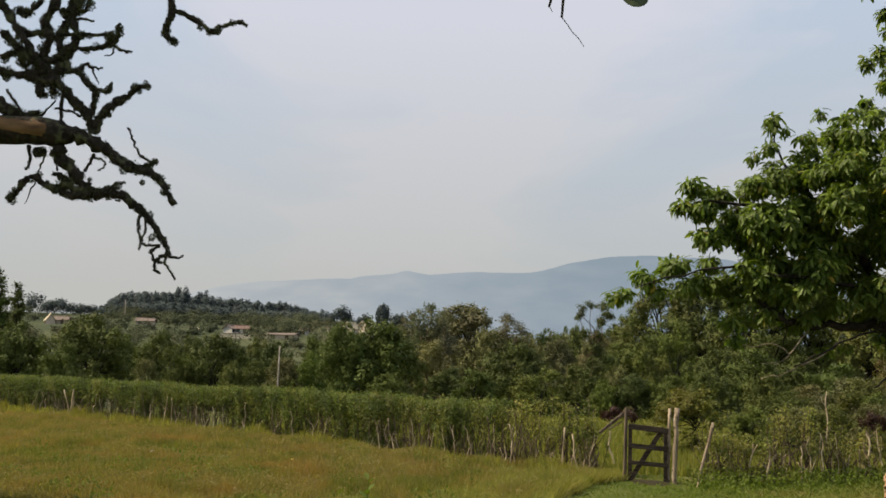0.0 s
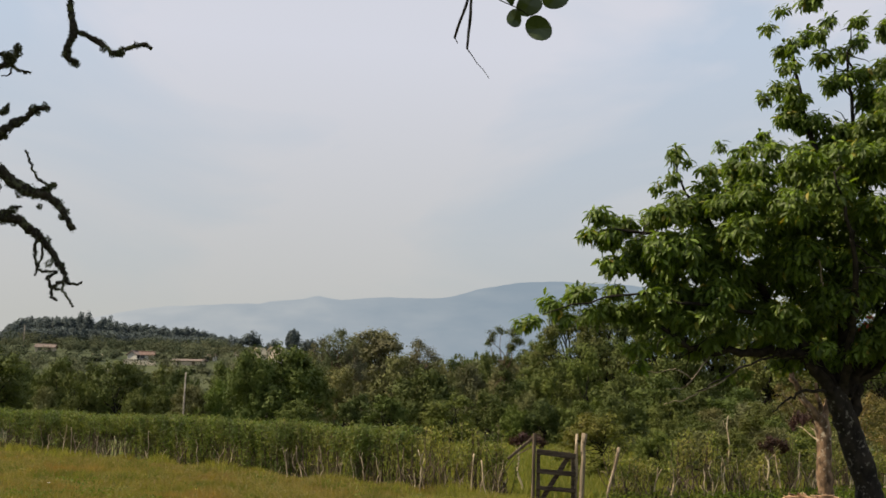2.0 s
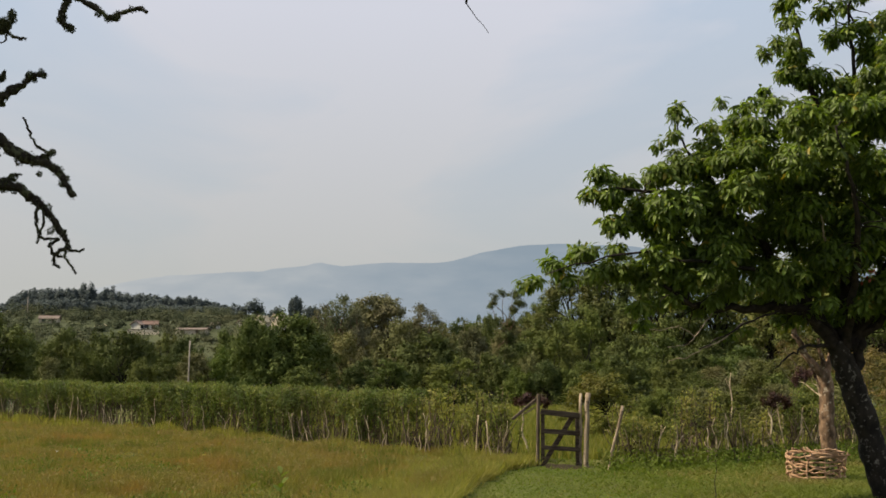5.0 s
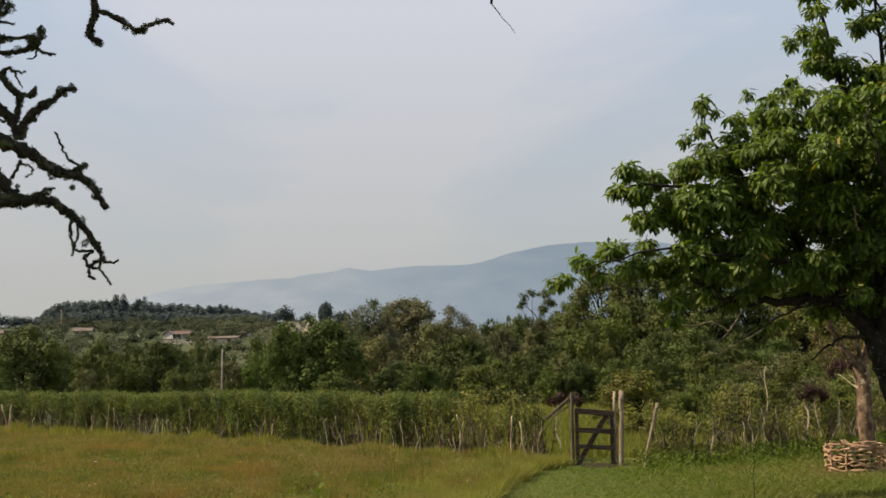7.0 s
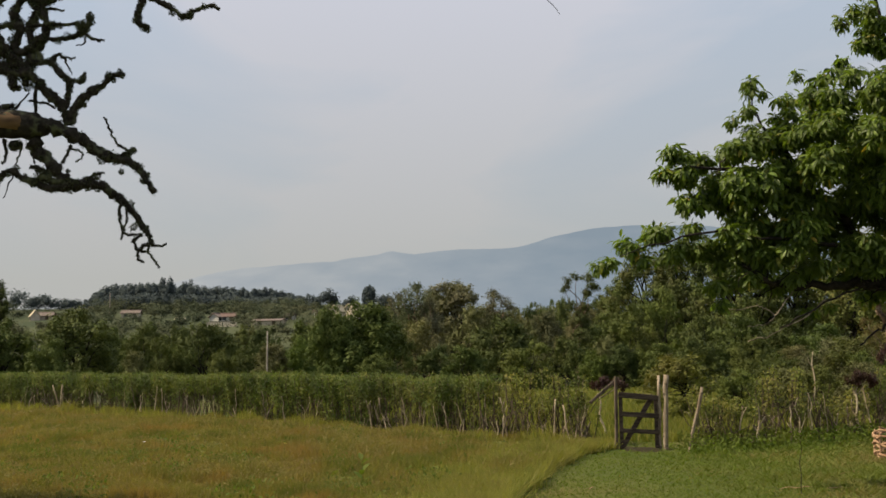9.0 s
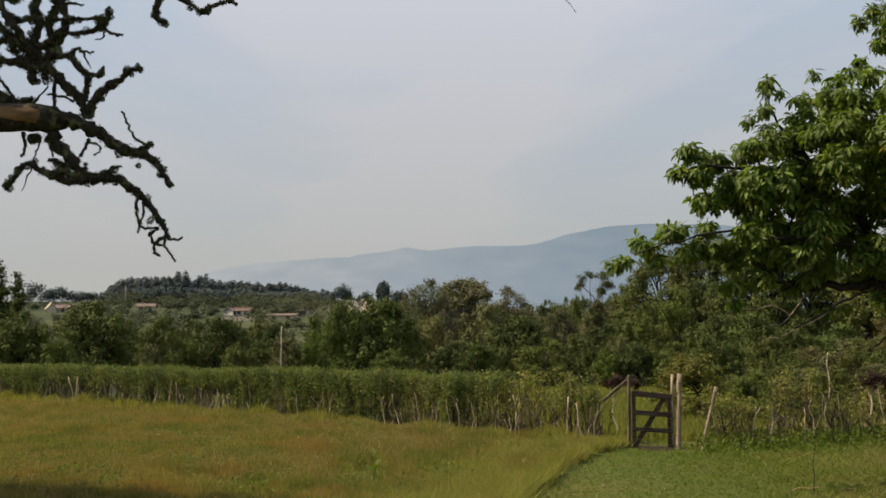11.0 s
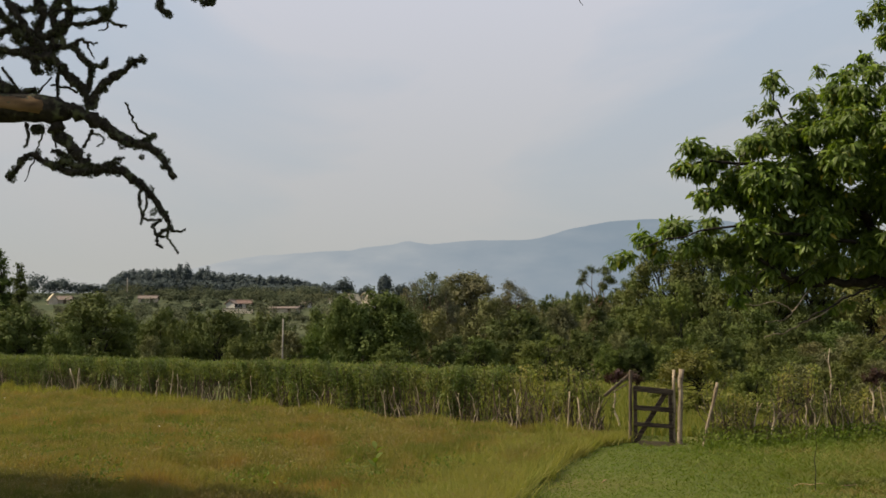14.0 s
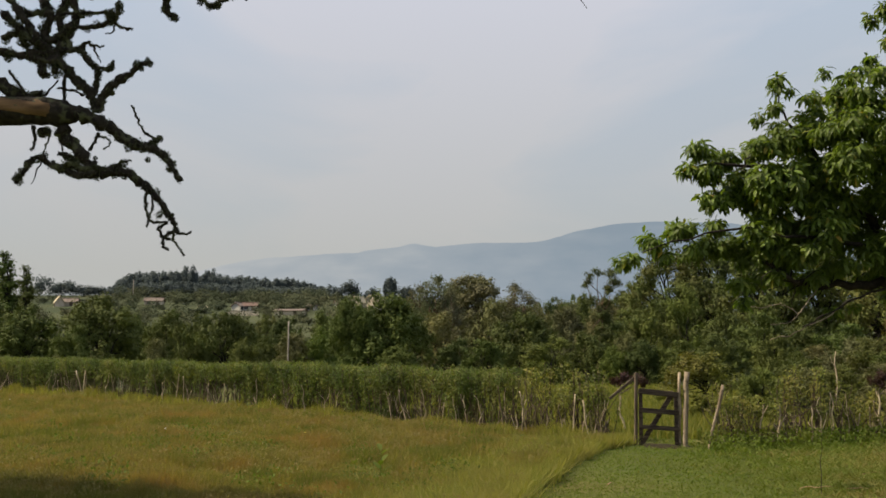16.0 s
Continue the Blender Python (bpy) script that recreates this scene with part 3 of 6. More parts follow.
    more_spray = [(3.35, 2.95, 0.20, 0.12), (3.75, 3.05, 0.22, 0.16), (3.95, 2.85, 0.22, 0.14), (3.85, 2.58, 0.16, 0.10), (4.25, 2.85, 0.22, 0.12), (3.20, 3.02, 0.16, 0.08), (4.35, 2.52, 0.16, 0.08)]
    shelf = [(3.13, 4.10, 0.25, 0.16), (3.23, 3.84, 0.29, 0.17), (3.53, 4.11, 0.27, 0.15), (3.91, 4.24, 0.27, 0.21), (3.67, 3.81, 0.34, 0.26), (3.31, 3.57, 0.29, 0.18), (3.96, 3.67, 0.40, 0.33), (3.99, 3.24, 0.40, 0.26), (4.36, 4.30, 0.29, 0.16), (2.98, 3.91, 0.12, 0.15)]
    spurs = [(4.10, 5.09, 0.05, 0.08), (4.07, 4.91, 0.05, 0.08), (4.05, 4.71, 0.05, 0.08), (3.83, 4.57, 0.12, 0.08), (4.03, 4.49, 0.12, 0.10), (4.27, 4.91, 0.09, 0.05), (4.43, 4.84, 0.08, 0.05), (4.67, 5.10, 0.07, 0.05), (4.50, 4.63, 0.05, 0.03), (5.25, 5.35, 0.10, 0.05)]
    plume = [(5.39, 6.76, 0.14, 0.08), (5.60, 6.50, 0.12, 0.15), (5.63, 6.23, 0.12, 0.12), (5.46, 5.95, 0.10, 0.15), (5.70, 5.79, 0.18, 0.15), (5.61, 5.53, 0.23, 0.11), (5.96, 6.71, 0.10, 0.17), (6.05, 6.35, 0.21, 0.10), (6.17, 6.89, 0.11, 0.08), (6.49, 6.63, 0.12, 0.15), (6.25, 6.12, 0.14, 0.15), (6.53, 6.21, 0.14, 0.12), (5.90, 5.39, 0.34, 0.11), (5.54, 6.97, 0.11, 0.08), (6.62, 6.98, 0.10, 0.07), (5.99, 7.23, 0.21, 0.17)]
    top = [(7.07, 6.82, 0.21, 0.19), (7.54, 6.74, 0.38, 0.32), (7.15, 6.37, 0.27, 0.25), (6.75, 5.88, 0.30, 0.23), (7.31, 5.78, 0.38, 0.29), (6.49, 5.41, 0.32, 0.18), (7.04, 5.29, 0.41, 0.26), (8.06, 6.13, 0.41, 0.41), (8.42, 5.35, 0.55, 0.55), (8.08, 7.41, 0.41, 0.34), (7.25, 7.29, 0.32, 0.27), (7.91, 5.18, 0.41, 0.34)]
    middle = [(4.68, 4.85, 0.16, 0.14), (4.95, 5.08, 0.16, 0.14), (4.59, 4.47, 0.32, 0.23), (5.13, 4.71, 0.38, 0.27), (5.34, 5.11, 0.23, 0.16), (5.83, 4.95, 0.45, 0.27), (6.46, 4.89, 0.45, 0.30), (7.15, 4.66, 0.45, 0.32), (5.50, 4.34, 0.45, 0.32), (4.88, 4.11, 0.45, 0.30), (6.10, 4.13, 0.52, 0.33), (6.87, 4.00, 0.52, 0.33), (7.69, 4.37, 0.52, 0.45), (4.42, 3.88, 0.38, 0.32), (6.20, 5.25, 0.35, 0.20), (6.90, 5.00, 0.40, 0.30)]
    lower = [(4.70, 3.45, 0.52, 0.29), (5.46, 3.53, 0.52, 0.32), (6.22, 3.39, 0.52, 0.38), (6.99, 3.33, 0.52, 0.38), (7.78, 3.41, 0.52, 0.45), (4.39, 3.02, 0.38, 0.23), (5.13, 2.91, 0.45, 0.25), (5.88, 2.83, 0.45, 0.27), (6.64, 2.78, 0.49, 0.30), (7.42, 2.78, 0.52, 0.32), (8.29, 3.81, 0.55, 0.55)]
    fringe = [(4.12, 2.70, 0.25, 0.11), (4.67, 2.60, 0.32, 0.10), (5.67, 2.42, 0.23, 0.11), (6.20, 2.37, 0.19, 0.14), (6.93, 2.40, 0.32, 0.11), (7.63, 2.35, 0.38, 0.18), (4.76, 2.17, 0.11, 0.05), (5.26, 2.56, 0.21, 0.10), (6.47, 2.53, 0.21, 0.15)]

    def masses(group, deep=1.0):
        """Each leaf mass carried through the depth of the round crown, drawing in towards its front and back."""
        out = []
        for x, z, rx, rz in group:
            d = min(deep, 0.25 + rx) * 2.2 * math.sqrt(max(0.01, 1 - ((x - 6.1) / 3.4) ** 2 - ((z - 4.2) / 3.1) ** 2))
            k = max(1, int(2 * d / (1.7 * rx + 0.12)))
            for i in range(k):
                dy = d * ((2 * i + 1) / k - 1) + rng.normal() * 0.05
                g = math.sqrt(max(0.3, 1 - (dy / 1.8) ** 2)) * (1 + min(dy, 0) * 0.06)
                out.append((6.1 + (x - 6.1) * g + rng.normal() * 0.03, 12.4 + dy, 3.9 + (z - 3.9) * g + rng.normal() * (0.03 if rx < 0.3 else 0.10), max(rx - 0.10, rx * 0.65) * g, max(rx, 0.12), (rz * 0.7 if rx < 0.3 else rz * 0.95) * g))
        out = np.array(out)
        out[:, :3] -= o
        return out

    def rosettes(P, out, per, size):
        """Whorls of drooping leaves at the shoot tips."""
        n = len(P)
        way = unit(out * 0.7 + [-0.1, -0.1, 0.45] + rng.normal(size=(n, 3)) * 0.4)
        side = unit(np.cross(way, rng.normal(size=(n, 3))))
        other = np.cross(way, side)
        s = np.repeat(np.arange(n), per)
        a = np.tile(np.arange(per) * 2.4, n) + np.repeat(rng.uniform(0, 6.28, n), per) + rng.normal(size=n * per) * 0.25
        ring = side[s] * np.cos(a)[:, None] + other[s] * np.sin(a)[:, None]
        d = ring * 0.95 + way[s] * np.tile(np.linspace(0.1, 0.7, per), n)[:, None] + [0, 0, -0.95] + rng.normal(size=(n * per, 3)) * 0.2
        nrm = unit(way[s] * 0.7 + ring * 0.4 + [-0.15, 0, 0.4] + rng.normal(size=(n * per, 3)) * 0.4)
        pos = P[s] + way[s] * np.tile(np.linspace(-0.06, 0.02, per), n)[:, None] + ring * 0.012
        L = size * rng.uniform(0.6, 1.25, n * per)
        return pos, d, nrm, L, L * rng.uniform(0.27, 0.36, n * per)

    def leaf_mesh(name, lobes, n, size, per=8, bias=0.3, fold=0.17):
        P, out = in_lobes(rng, lobes, n, bias, 0.25)
        return mesh_from(name, *leaves(*rosettes(P, out, per, size), fold))

    part("spur_foliage", leaf_mesh("spur_foliage", masses(spurs, 0.12), 85, 0.115, 7), TREE_LEAF, root, "thin leafy shoots above the crown", "stuff")
    part("crown", leaf_mesh("crown", masses(shelf, 0.5), 900, 0.122), TREE_LEAF, root, "drooping glossy green leaves")
    part("low_spray", leaf_mesh("low_spray", masses(low_spray + more_spray, 0.5), 520, 0.122), TREE_LEAF, root, "bright drooping spray of leaves")
    part("upper_crown", leaf_mesh("upper_crown", masses(top, 0.6), 1700, 0.12), TREE_LEAF, root, "open leafy shoots of the top")
    part("plume", leaf_mesh("plume", masses(plume, 0.25), 460, 0.115), TREE_LEAF, root, "loose leafy plume at the top", "stuff")
    part("main_crown", leaf_mesh("main_crown", masses(middle), 3300, 0.122), TREE_LEAF, root, "dense leaves of the middle crown")
    part("inner_crown", leaf_mesh("inner_crown", masses(lower + fringe, 0.5), 2700, 0.128), TREE_LEAF, root, "shaded lower leaves of the crown")

    # leaves of the outermost spray, each by itself
    V, F = leaves(np.zeros((1, 3)), np.array([[0, 1.0, 0]]), np.array([[0, 0, 1.0]]), [0.135], [0.045], 0.18)
    me = mesh_from("leaf", V, F)
    me.materials.append(TREE_LEAF)
    P, out = in_lobes(rng, masses(low_spray[:3]), 35, 0.6, 0.1)
    for p, d, nrm, _, _ in zip(*rosettes(P, out, 8, 0.135)):
        d, nrm = Vector(d).normalized(), Vector(nrm)
        side = d.cross(nrm).normalized()
        ob = part("leaf", me, TREE_LEAF, root)
        ob.matrix_basis = Matrix.Translation(Vector(p)) @ Matrix((side, d, side.cross(d))).transposed().to_4x4()

    for c in ((6.29, 11.7, 2.90), (6.22, 11.7, 2.77)):
        q = np.array(c) - o + rng.normal(size=(4, 3)) * [0.05, 0.05, 0.03]
        for at in q:
            V, F = leaves(at[None], rng.normal(size=(1, 3)) + [0, 0, -0.4], rng.normal(size=(1, 3)) + [0, -1.0, 0.4], [0.065], [0.03], 0.15)
            part("withered_leaf", mesh_from("withered_leaf", V, F), RUST_LEAF, root, "withered rust red leaf")


build_broadleaf()

# ---- mossy dead limb and its tree at the meadow's edge ----


def build_mossy_tree():
    rng = np.random.RandomState(5)
    base = np.array([-5.6, 6.4, float(ground_z(-5.6, 6.4))])
    root = thing("mossy_tree", "old mossy tree with bare lichen-covered limbs reaching over meadow", "tree", m=pose(*base))
    Y = 6.3
    trunk = smooth_path(np.array([[-5.6, 6.4, -0.1], [-5.55, 6.4, 0.8], [-5.45, 6.35, 1.9], [-5.2, 6.3, 2.9], [-5.3, 6.2, 4.2], [-5.6, 6.0, 6.0]]) - base, 4)
    part("trunk", tubes("trunk", [(trunk, np.linspace(0.34, 0.13, len(trunk)))], 12, 0.06, rng), DEAD_BARK, root)
    main = smooth_path(np.array([[-5.25, 6.32, 2.75], [-4.4, 6.3, 3.05], [-3.6, 6.3, 3.2], [-2.95, 6.3, 3.215], [-2.55, 6.3, 3.215], [-2.33, 6.3, 3.19]]) - base, 5)
    part("limb", tubes("limb", [(main, np.interp(np.linspace(0, 1, len(main)), [0, 0.6, 0.92, 1], [0.15, 0.095, 0.082, 0.05]))], 14, 0.05, rng), DEAD_BARK, root, "thick dark mossy limb")
    # the strip where the bark has come off
    bare = smooth_path(np.array([[-3.4, 6.262, 3.235], [-2.95, 6.250, 3.238], [-2.72, 6.254, 3.228], [-2.52, 6.258, 3.215], [-2.44, 6.28, 3.205]]) - base, 4)
    part("bare_wood", tubes("bare_wood", [(bare, np.interp(np.linspace(0, 1, len(bare)), [0, 0.2, 0.8, 1], [0.046, 0.055, 0.052, 0.035]))], 16, 0.07, rng), BARE_WOOD, root, "strip of bare brown wood without bark")
    tufts = []

    def dead_limb(x, z, r0, r1, *turns):
        pts, y = [(x, Y, z)], Y
        for heading, length in zip(turns[0::2], turns[1::2]):
            a = radians(heading)
            y += rng.uniform(-0.2, 0.2) * length
            pts.append((pts[-1][0] + math.cos(a) * length, y, pts[-1][2] + math.sin(a) * length))
        p = smooth_path(np.array(pts) - base, 5)
        p[1:] += rng.normal(size=(len(p) - 1, 3)) * 0.004
        rad = np.linspace(r0, r1, len(p)) * (1 + 0.16 * rng.normal(size=len(p)))
        part("limb", tubes("limb", [(p, np.maximum(rad, 0.002))], 8, 0.16, rng), DEAD_BARK, root)
        if r0 > 0.012:
            thick = x < -2.28 and z > 3.5
            for q in range(max(1, int(len(p) * (0.7 if thick else 0.4)))):
                c = p[rng.randint(len(p))] + rng.normal(size=3) * r0 * 0.5
                n, size = 230, rng.uniform(0.010, 0.024) * (1.45 if thick else 1.0)
                u = unit(rng.normal(size=(n, 3)) + [0, 0, -0.2])
                tufts.append((c + u * size * rng.random((n, 1)) ** 0.4, u, np.full(n, 0.006 + size * 0.22)))
        if r0 > 0.0065:
            for a, b, r in zip(p[:-1], p[1:], rad):
                n = int(8 + 2200 * np.linalg.norm(b - a) * min(1.0, r / 0.02 + 0.25))
                u = unit(rng.normal(size=(n, 3)))
                tufts.append((a + (b - a) * rng.random((n, 1)) + u * r * 0.9, u, np.full(n, 0.006 + 0.22 * min(r, 0.03))))

    dead_limb(-2.936, 3.451, 0.042, 0.031, -29, 0.166, -24, 0.159, -13, 0.221)
    dead_limb(-2.351, 3.215, 0.042, 0.017, -22, 0.147, -31, 0.126, -34, 0.109, -23, 0.117, -18, 0.094, -42, 0.097, -54, 0.075, -59, 0.071)
    dead_limb(-1.883, 2.981, 0.017, 0.010, 39, 0.063, 36, 0.056)
    dead_limb(-1.828, 3.035, 0.008, 0.004, 149, 0.076, 122, 0.085, 115, 0.072, 110, 0.046)
    dead_limb(-2.434, 3.147, 0.045, 0.010, -71, 0.099, -44, 0.123, -57, 0.103, -33, 0.099, 5, 0.113, -20, 0.084, -35, 0.101, -45, 0.066, -48, 0.076, -57, 0.088, -56, 0.077, -68, 0.061)
    dead_limb(-1.690, 2.458, 0.010, 0.005, -30, 0.049, 15, 0.054)
    dead_limb(-1.693, 2.454, 0.010, 0.004, -97, 0.050, -58, 0.075, -54, 0.043)
    dead_limb(-1.700, 2.454, 0.010, 0.007, -147, 0.058, -106, 0.059, -41, 0.048)
    dead_limb(-1.876, 2.724, 0.010, 0.007, -93, 0.089, -77, 0.091, -47, 0.058, 5, 0.074)
    dead_limb(-1.840, 2.671, 0.007, 0.005, -86, 0.071, -102, 0.062)
    dead_limb(-1.737, 2.504, 0.009, 0.007, -146, 0.063, -64, 0.059, -16, 0.051)
    dead_limb(-1.857, 2.525, 0.007, 0.003, -103, 0.055)
    dead_limb(-2.186, 2.824, 0.028, 0.012, -173, 0.124, 160, 0.095, 156, 0.114, 159, 0.092, -127, 0.085, -121, 0.071, -124, 0.047)
    dead_limb(-2.375, 2.888, 0.031, 0.024, -19, 0.144, 6, 0.195)
    dead_limb(-2.078, 2.867, 0.010, 0.005, 26, 0.058, 8, 0.053)
    dead_limb(-2.438, 2.945, 0.014, 0.014, -19, 0.076, -43, 0.084)
    dead_limb(-2.567, 3.089, 0.028, 0.021, -14, 0.074)
    dead_limb(-2.495, 3.060, 0.006, 0.003, -107, 0.109, -106, 0.093, -111, 0.137)
    dead_limb(-2.603, 3.118, 0.010, 0.007, -83, 0.091, -102, 0.073)
    dead_limb(-2.434, 3.053, 0.008, 0.005, -73, 0.094)
    dead_limb(-2.194, 3.075, 0.012, 0.007, -108, 0.072, -122, 0.051)
    dead_limb(-2.190, 3.053, 0.007, 0.003, -12, 0.051, -55, 0.039, -131, 0.062)
    dead_limb(-2.198, 3.212, 0.031, 0.021, 113, 0.110, 134, 0.080, 134, 0.111, 130, 0.081, 140, 0.096, 128, 0.148, 128, 0.121, 125, 0.134, 120, 0.154, 108, 0.163)
    dead_limb(-2.195, 3.233, 0.031, 0.014, 68, 0.090, 46, 0.095, 40, 0.096, 36, 0.104, 13, 0.080)
    dead_limb(-2.226, 3.313, 0.017, 0.014, 82, 0.103, 85, 0.058, 120, 0.038)
    dead_limb(-2.218, 3.495, 0.014, 0.010, -9, 0.094, 72, 0.054)
    dead_limb(-2.225, 3.505, 0.021, 0.017, 140, 0.067, 124, 0.066, 169, 0.059, -172, 0.079)
    dead_limb(-2.322, 3.619, 0.012, 0.005, 47, 0.055, -25, 0.060, 3, 0.064)
    dead_limb(-2.237, 3.629, 0.006, 0.003, -65, 0.064, -66, 0.056)
    dead_limb(-2.459, 3.567, 0.028, 0.021, 172, 0.127, -176, 0.107, 170, 0.109, 176, 0.108)
    dead_limb(-2.562, 3.553, 0.031, 0.021, -81, 0.114)
    dead_limb(-2.476, 3.546, 0.028, 0.017, -88, 0.091)
    dead_limb(-2.627, 3.556, 0.035, 0.028, -8, 0.188)
    dead_limb(-2.470, 3.571, 0.028, 0.024, 79, 0.130, 100, 0.130, 70, 0.098, 77, 0.113, 86, 0.171)
    dead_limb(-2.527, 3.571, 0.031, 0.024, 102, 0.131, 74, 0.115, 110, 0.117, 64, 0.123, 87, 0.163)
    dead_limb(-2.407, 3.604, 0.024, 0.021, 84, 0.132, 72, 0.116, 103, 0.113, 68, 0.143)
    dead_limb(-2.658, 3.633, 0.021, 0.017, 128, 0.098, -159, 0.091)
    dead_limb(-2.594, 3.640, 0.028, 0.021, 21, 0.140, 40, 0.114)
    dead_limb(-2.394, 3.754, 0.017, 0.012, 5, 0.125, 7, 0.126, 37, 0.048)
    dead_limb(-2.128, 3.805, 0.014, 0.009, 49, 0.053, 89, 0.092)
    dead_limb(-2.458, 3.846, 0.014, 0.010, -2, 0.187, 3, 0.165)
    dead_limb(-2.109, 3.780, 0.010, 0.005, -28, 0.078, -4, 0.050)
    dead_limb(-2.105, 3.765, 0.006, 0.003, -115, 0.048, -163, 0.037)
    dead_limb(-2.757, 3.883, 0.021, 0.017, -18, 0.133, 20, 0.120)
    dead_limb(-2.828, 3.853, 0.024, 0.021, -42, 0.175, -41, 0.146)
    dead_limb(-2.414, 3.277, 0.010, 0.010, 90, 0.189)
    dead_limb(-2.456, 3.360, 0.007, 0.007, -9, 0.112, -28, 0.062)
    dead_limb(-2.536, 3.313, 0.006, 0.005, 51, 0.130)
    dead_limb(-2.646, 3.313, 0.010, 0.007, 128, 0.092, 124, 0.096)
    dead_limb(-2.618, 3.320, 0.017, 0.014, 19, 0.067)
    dead_limb(-2.475, 4.000, 0.017, 0.010, 2, 0.162, 75, 0.078)
    dead_limb(-2.746, 3.992, 0.017, 0.017, 2, 0.072, 43, 0.115)
    dead_limb(-2.452, 3.926, 0.010, 0.007, 17, 0.111, -12, 0.094)
    dead_limb(-1.793, 4.191, 0.021, 0.017, -77, 0.173, -104, 0.117, -73, 0.077, -21, 0.048)
    dead_limb(-1.754, 4.023, 0.017, 0.009, -15, 0.133, -37, 0.151, 22, 0.087, 22, 0.096, -24, 0.069)

    P, U, S = (np.concatenate([t[i] for t in tufts]) for i in range(3))
    S = S * rng.uniform(0.4, 1.45, len(S))
    V, F = leaves(P, U + rng.normal(size=U.shape) * 0.6, rng.normal(size=U.shape), S, S * 0.45)
    part("lichen", mesh_from("lichen", V, F), MOSS, root, "ragged grey-green lichen tufts", "stuff")
    # leafy top, standing clear of the view, added unseen to shade the bare limbs
    for p0, p1, r0, r1 in (((-5.3, 6.2, 4.2), (-1.7, 6.3, 4.55), 0.08, 0.02), ((-5.4, 6.1, 5.0), (-7.8, 7.2, 6.5), 0.09, 0.03), ((-5.3, 6.2, 4.4), (-4.6, 4.2, 6.2), 0.08, 0.03),
                           ((-4.6, 4.2, 6.2), (0.45, 3.8, 4.6), 0.05, 0.008), ((-1.83, 6.3, 4.53), (-1.79, 6.3, 4.15), 0.017, 0.014), ((-2.47, 6.3, 4.5), (-2.46, 6.3, 4.15), 0.03, 0.028)):
        part("limb", tubes("limb", [limb_path(rng, np.array(p0) - base, np.array(p1) - base, 0.05, 0.03, 6, r0, r1)], 8, 0.06, rng), DEAD_BARK, root)
    lobes = np.array([(-8.0, 7.6, 6.6, 1.4, 1.3, 0.8), (-6.6, 4.6, 7.0, 1.6, 1.5, 0.8), (-5.4, 6.2, 6.6, 1.2, 1.1, 0.7), (-6.9, 7.6, 6.4, 1.0, 1.0, 0.6)], float)
    lobes[:, :3] -= base
    part("crown", crown_mesh("crown", rng, lobes, 1500, 6, 0.11, 0.15, 0.3, 0.5, 0.1), TREE_LEAF, root)
    # hanging twig with round leaves above the camera
    hang = [limb_path(rng, np.array(a) - base, np.array(b) - base, 0.0, 0.015, 5, r0, r1) for a, b, r0, r1 in (
        ((0.46, 3.8, 4.6), (0.475, 3.8, 3.45), 0.007, 0.006), ((0.475, 3.8, 3.45), (0.402, 3.8, 3.19), 0.0065, 0.005), ((0.475, 3.8, 3.45), (0.452, 3.8, 3.15), 0.0065, 0.0055),
        ((0.40, 3.8, 3.20), (0.415, 3.8, 3.17), 0.002, 0.0015), ((0.452, 3.8, 3.15), (0.54, 3.8, 3.035), 0.002, 0.001), ((0.475, 3.8, 3.42), (0.70, 3.8, 3.30), 0.003, 0.002))]
    twig = part("hanging_twig", tubes("hanging_twig", hang, 7, 0.08, rng), DEAD_BARK, root, "thin dark twig hanging down")
    for x, z, ang, size in ((0.735, 3.25, -35, 0.115), (0.695, 3.345, 25, 0.11), (0.80, 3.38, 10, 0.11), (0.635, 3.285, -80, 0.075), (0.62, 3.36, 100, 0.05)):
        bm = bmesh.new()
        ring = [bm.verts.new((size * (0.5 + 0.5 * math.cos(q)), 0.012 * math.sin(2 * q), size * 0.40 * math.sin(q))) for q in np.linspace(0, 2 * math.pi, 16, endpoint=False)]
        mid = bm.verts.new((size * 0.5, 0.008, 0))
        for i in range(16):
            bm.faces.new((ring[i], ring[(i + 1) % 16], mid))
        ob = part("leaf", bm, TWIG_LEAF, twig)
        c = Vector((x, 3.8, z)) - Vector(base)
        ob.matrix_basis = Matrix.Translation(c) @ pose(0, 0, 0, 15, -ang, 0) @ Matrix.Translation((-size * 0.5, 0, 0))


build_mossy_tree()

# ---- gate ----


def post_mesh(rng, h, r, lean=(0, 0), sides=9):
    p = np.array([(lean[0] * t + rng.normal() * 0.006, lean[1] * t, -0.1 + (h + 0.1) * t) for t in np.linspace(0, 1, 7)])
    return tubes("post", [(p, r * (1 + 0.06 * rng.normal(size=7)))], sides, 0.04, rng)


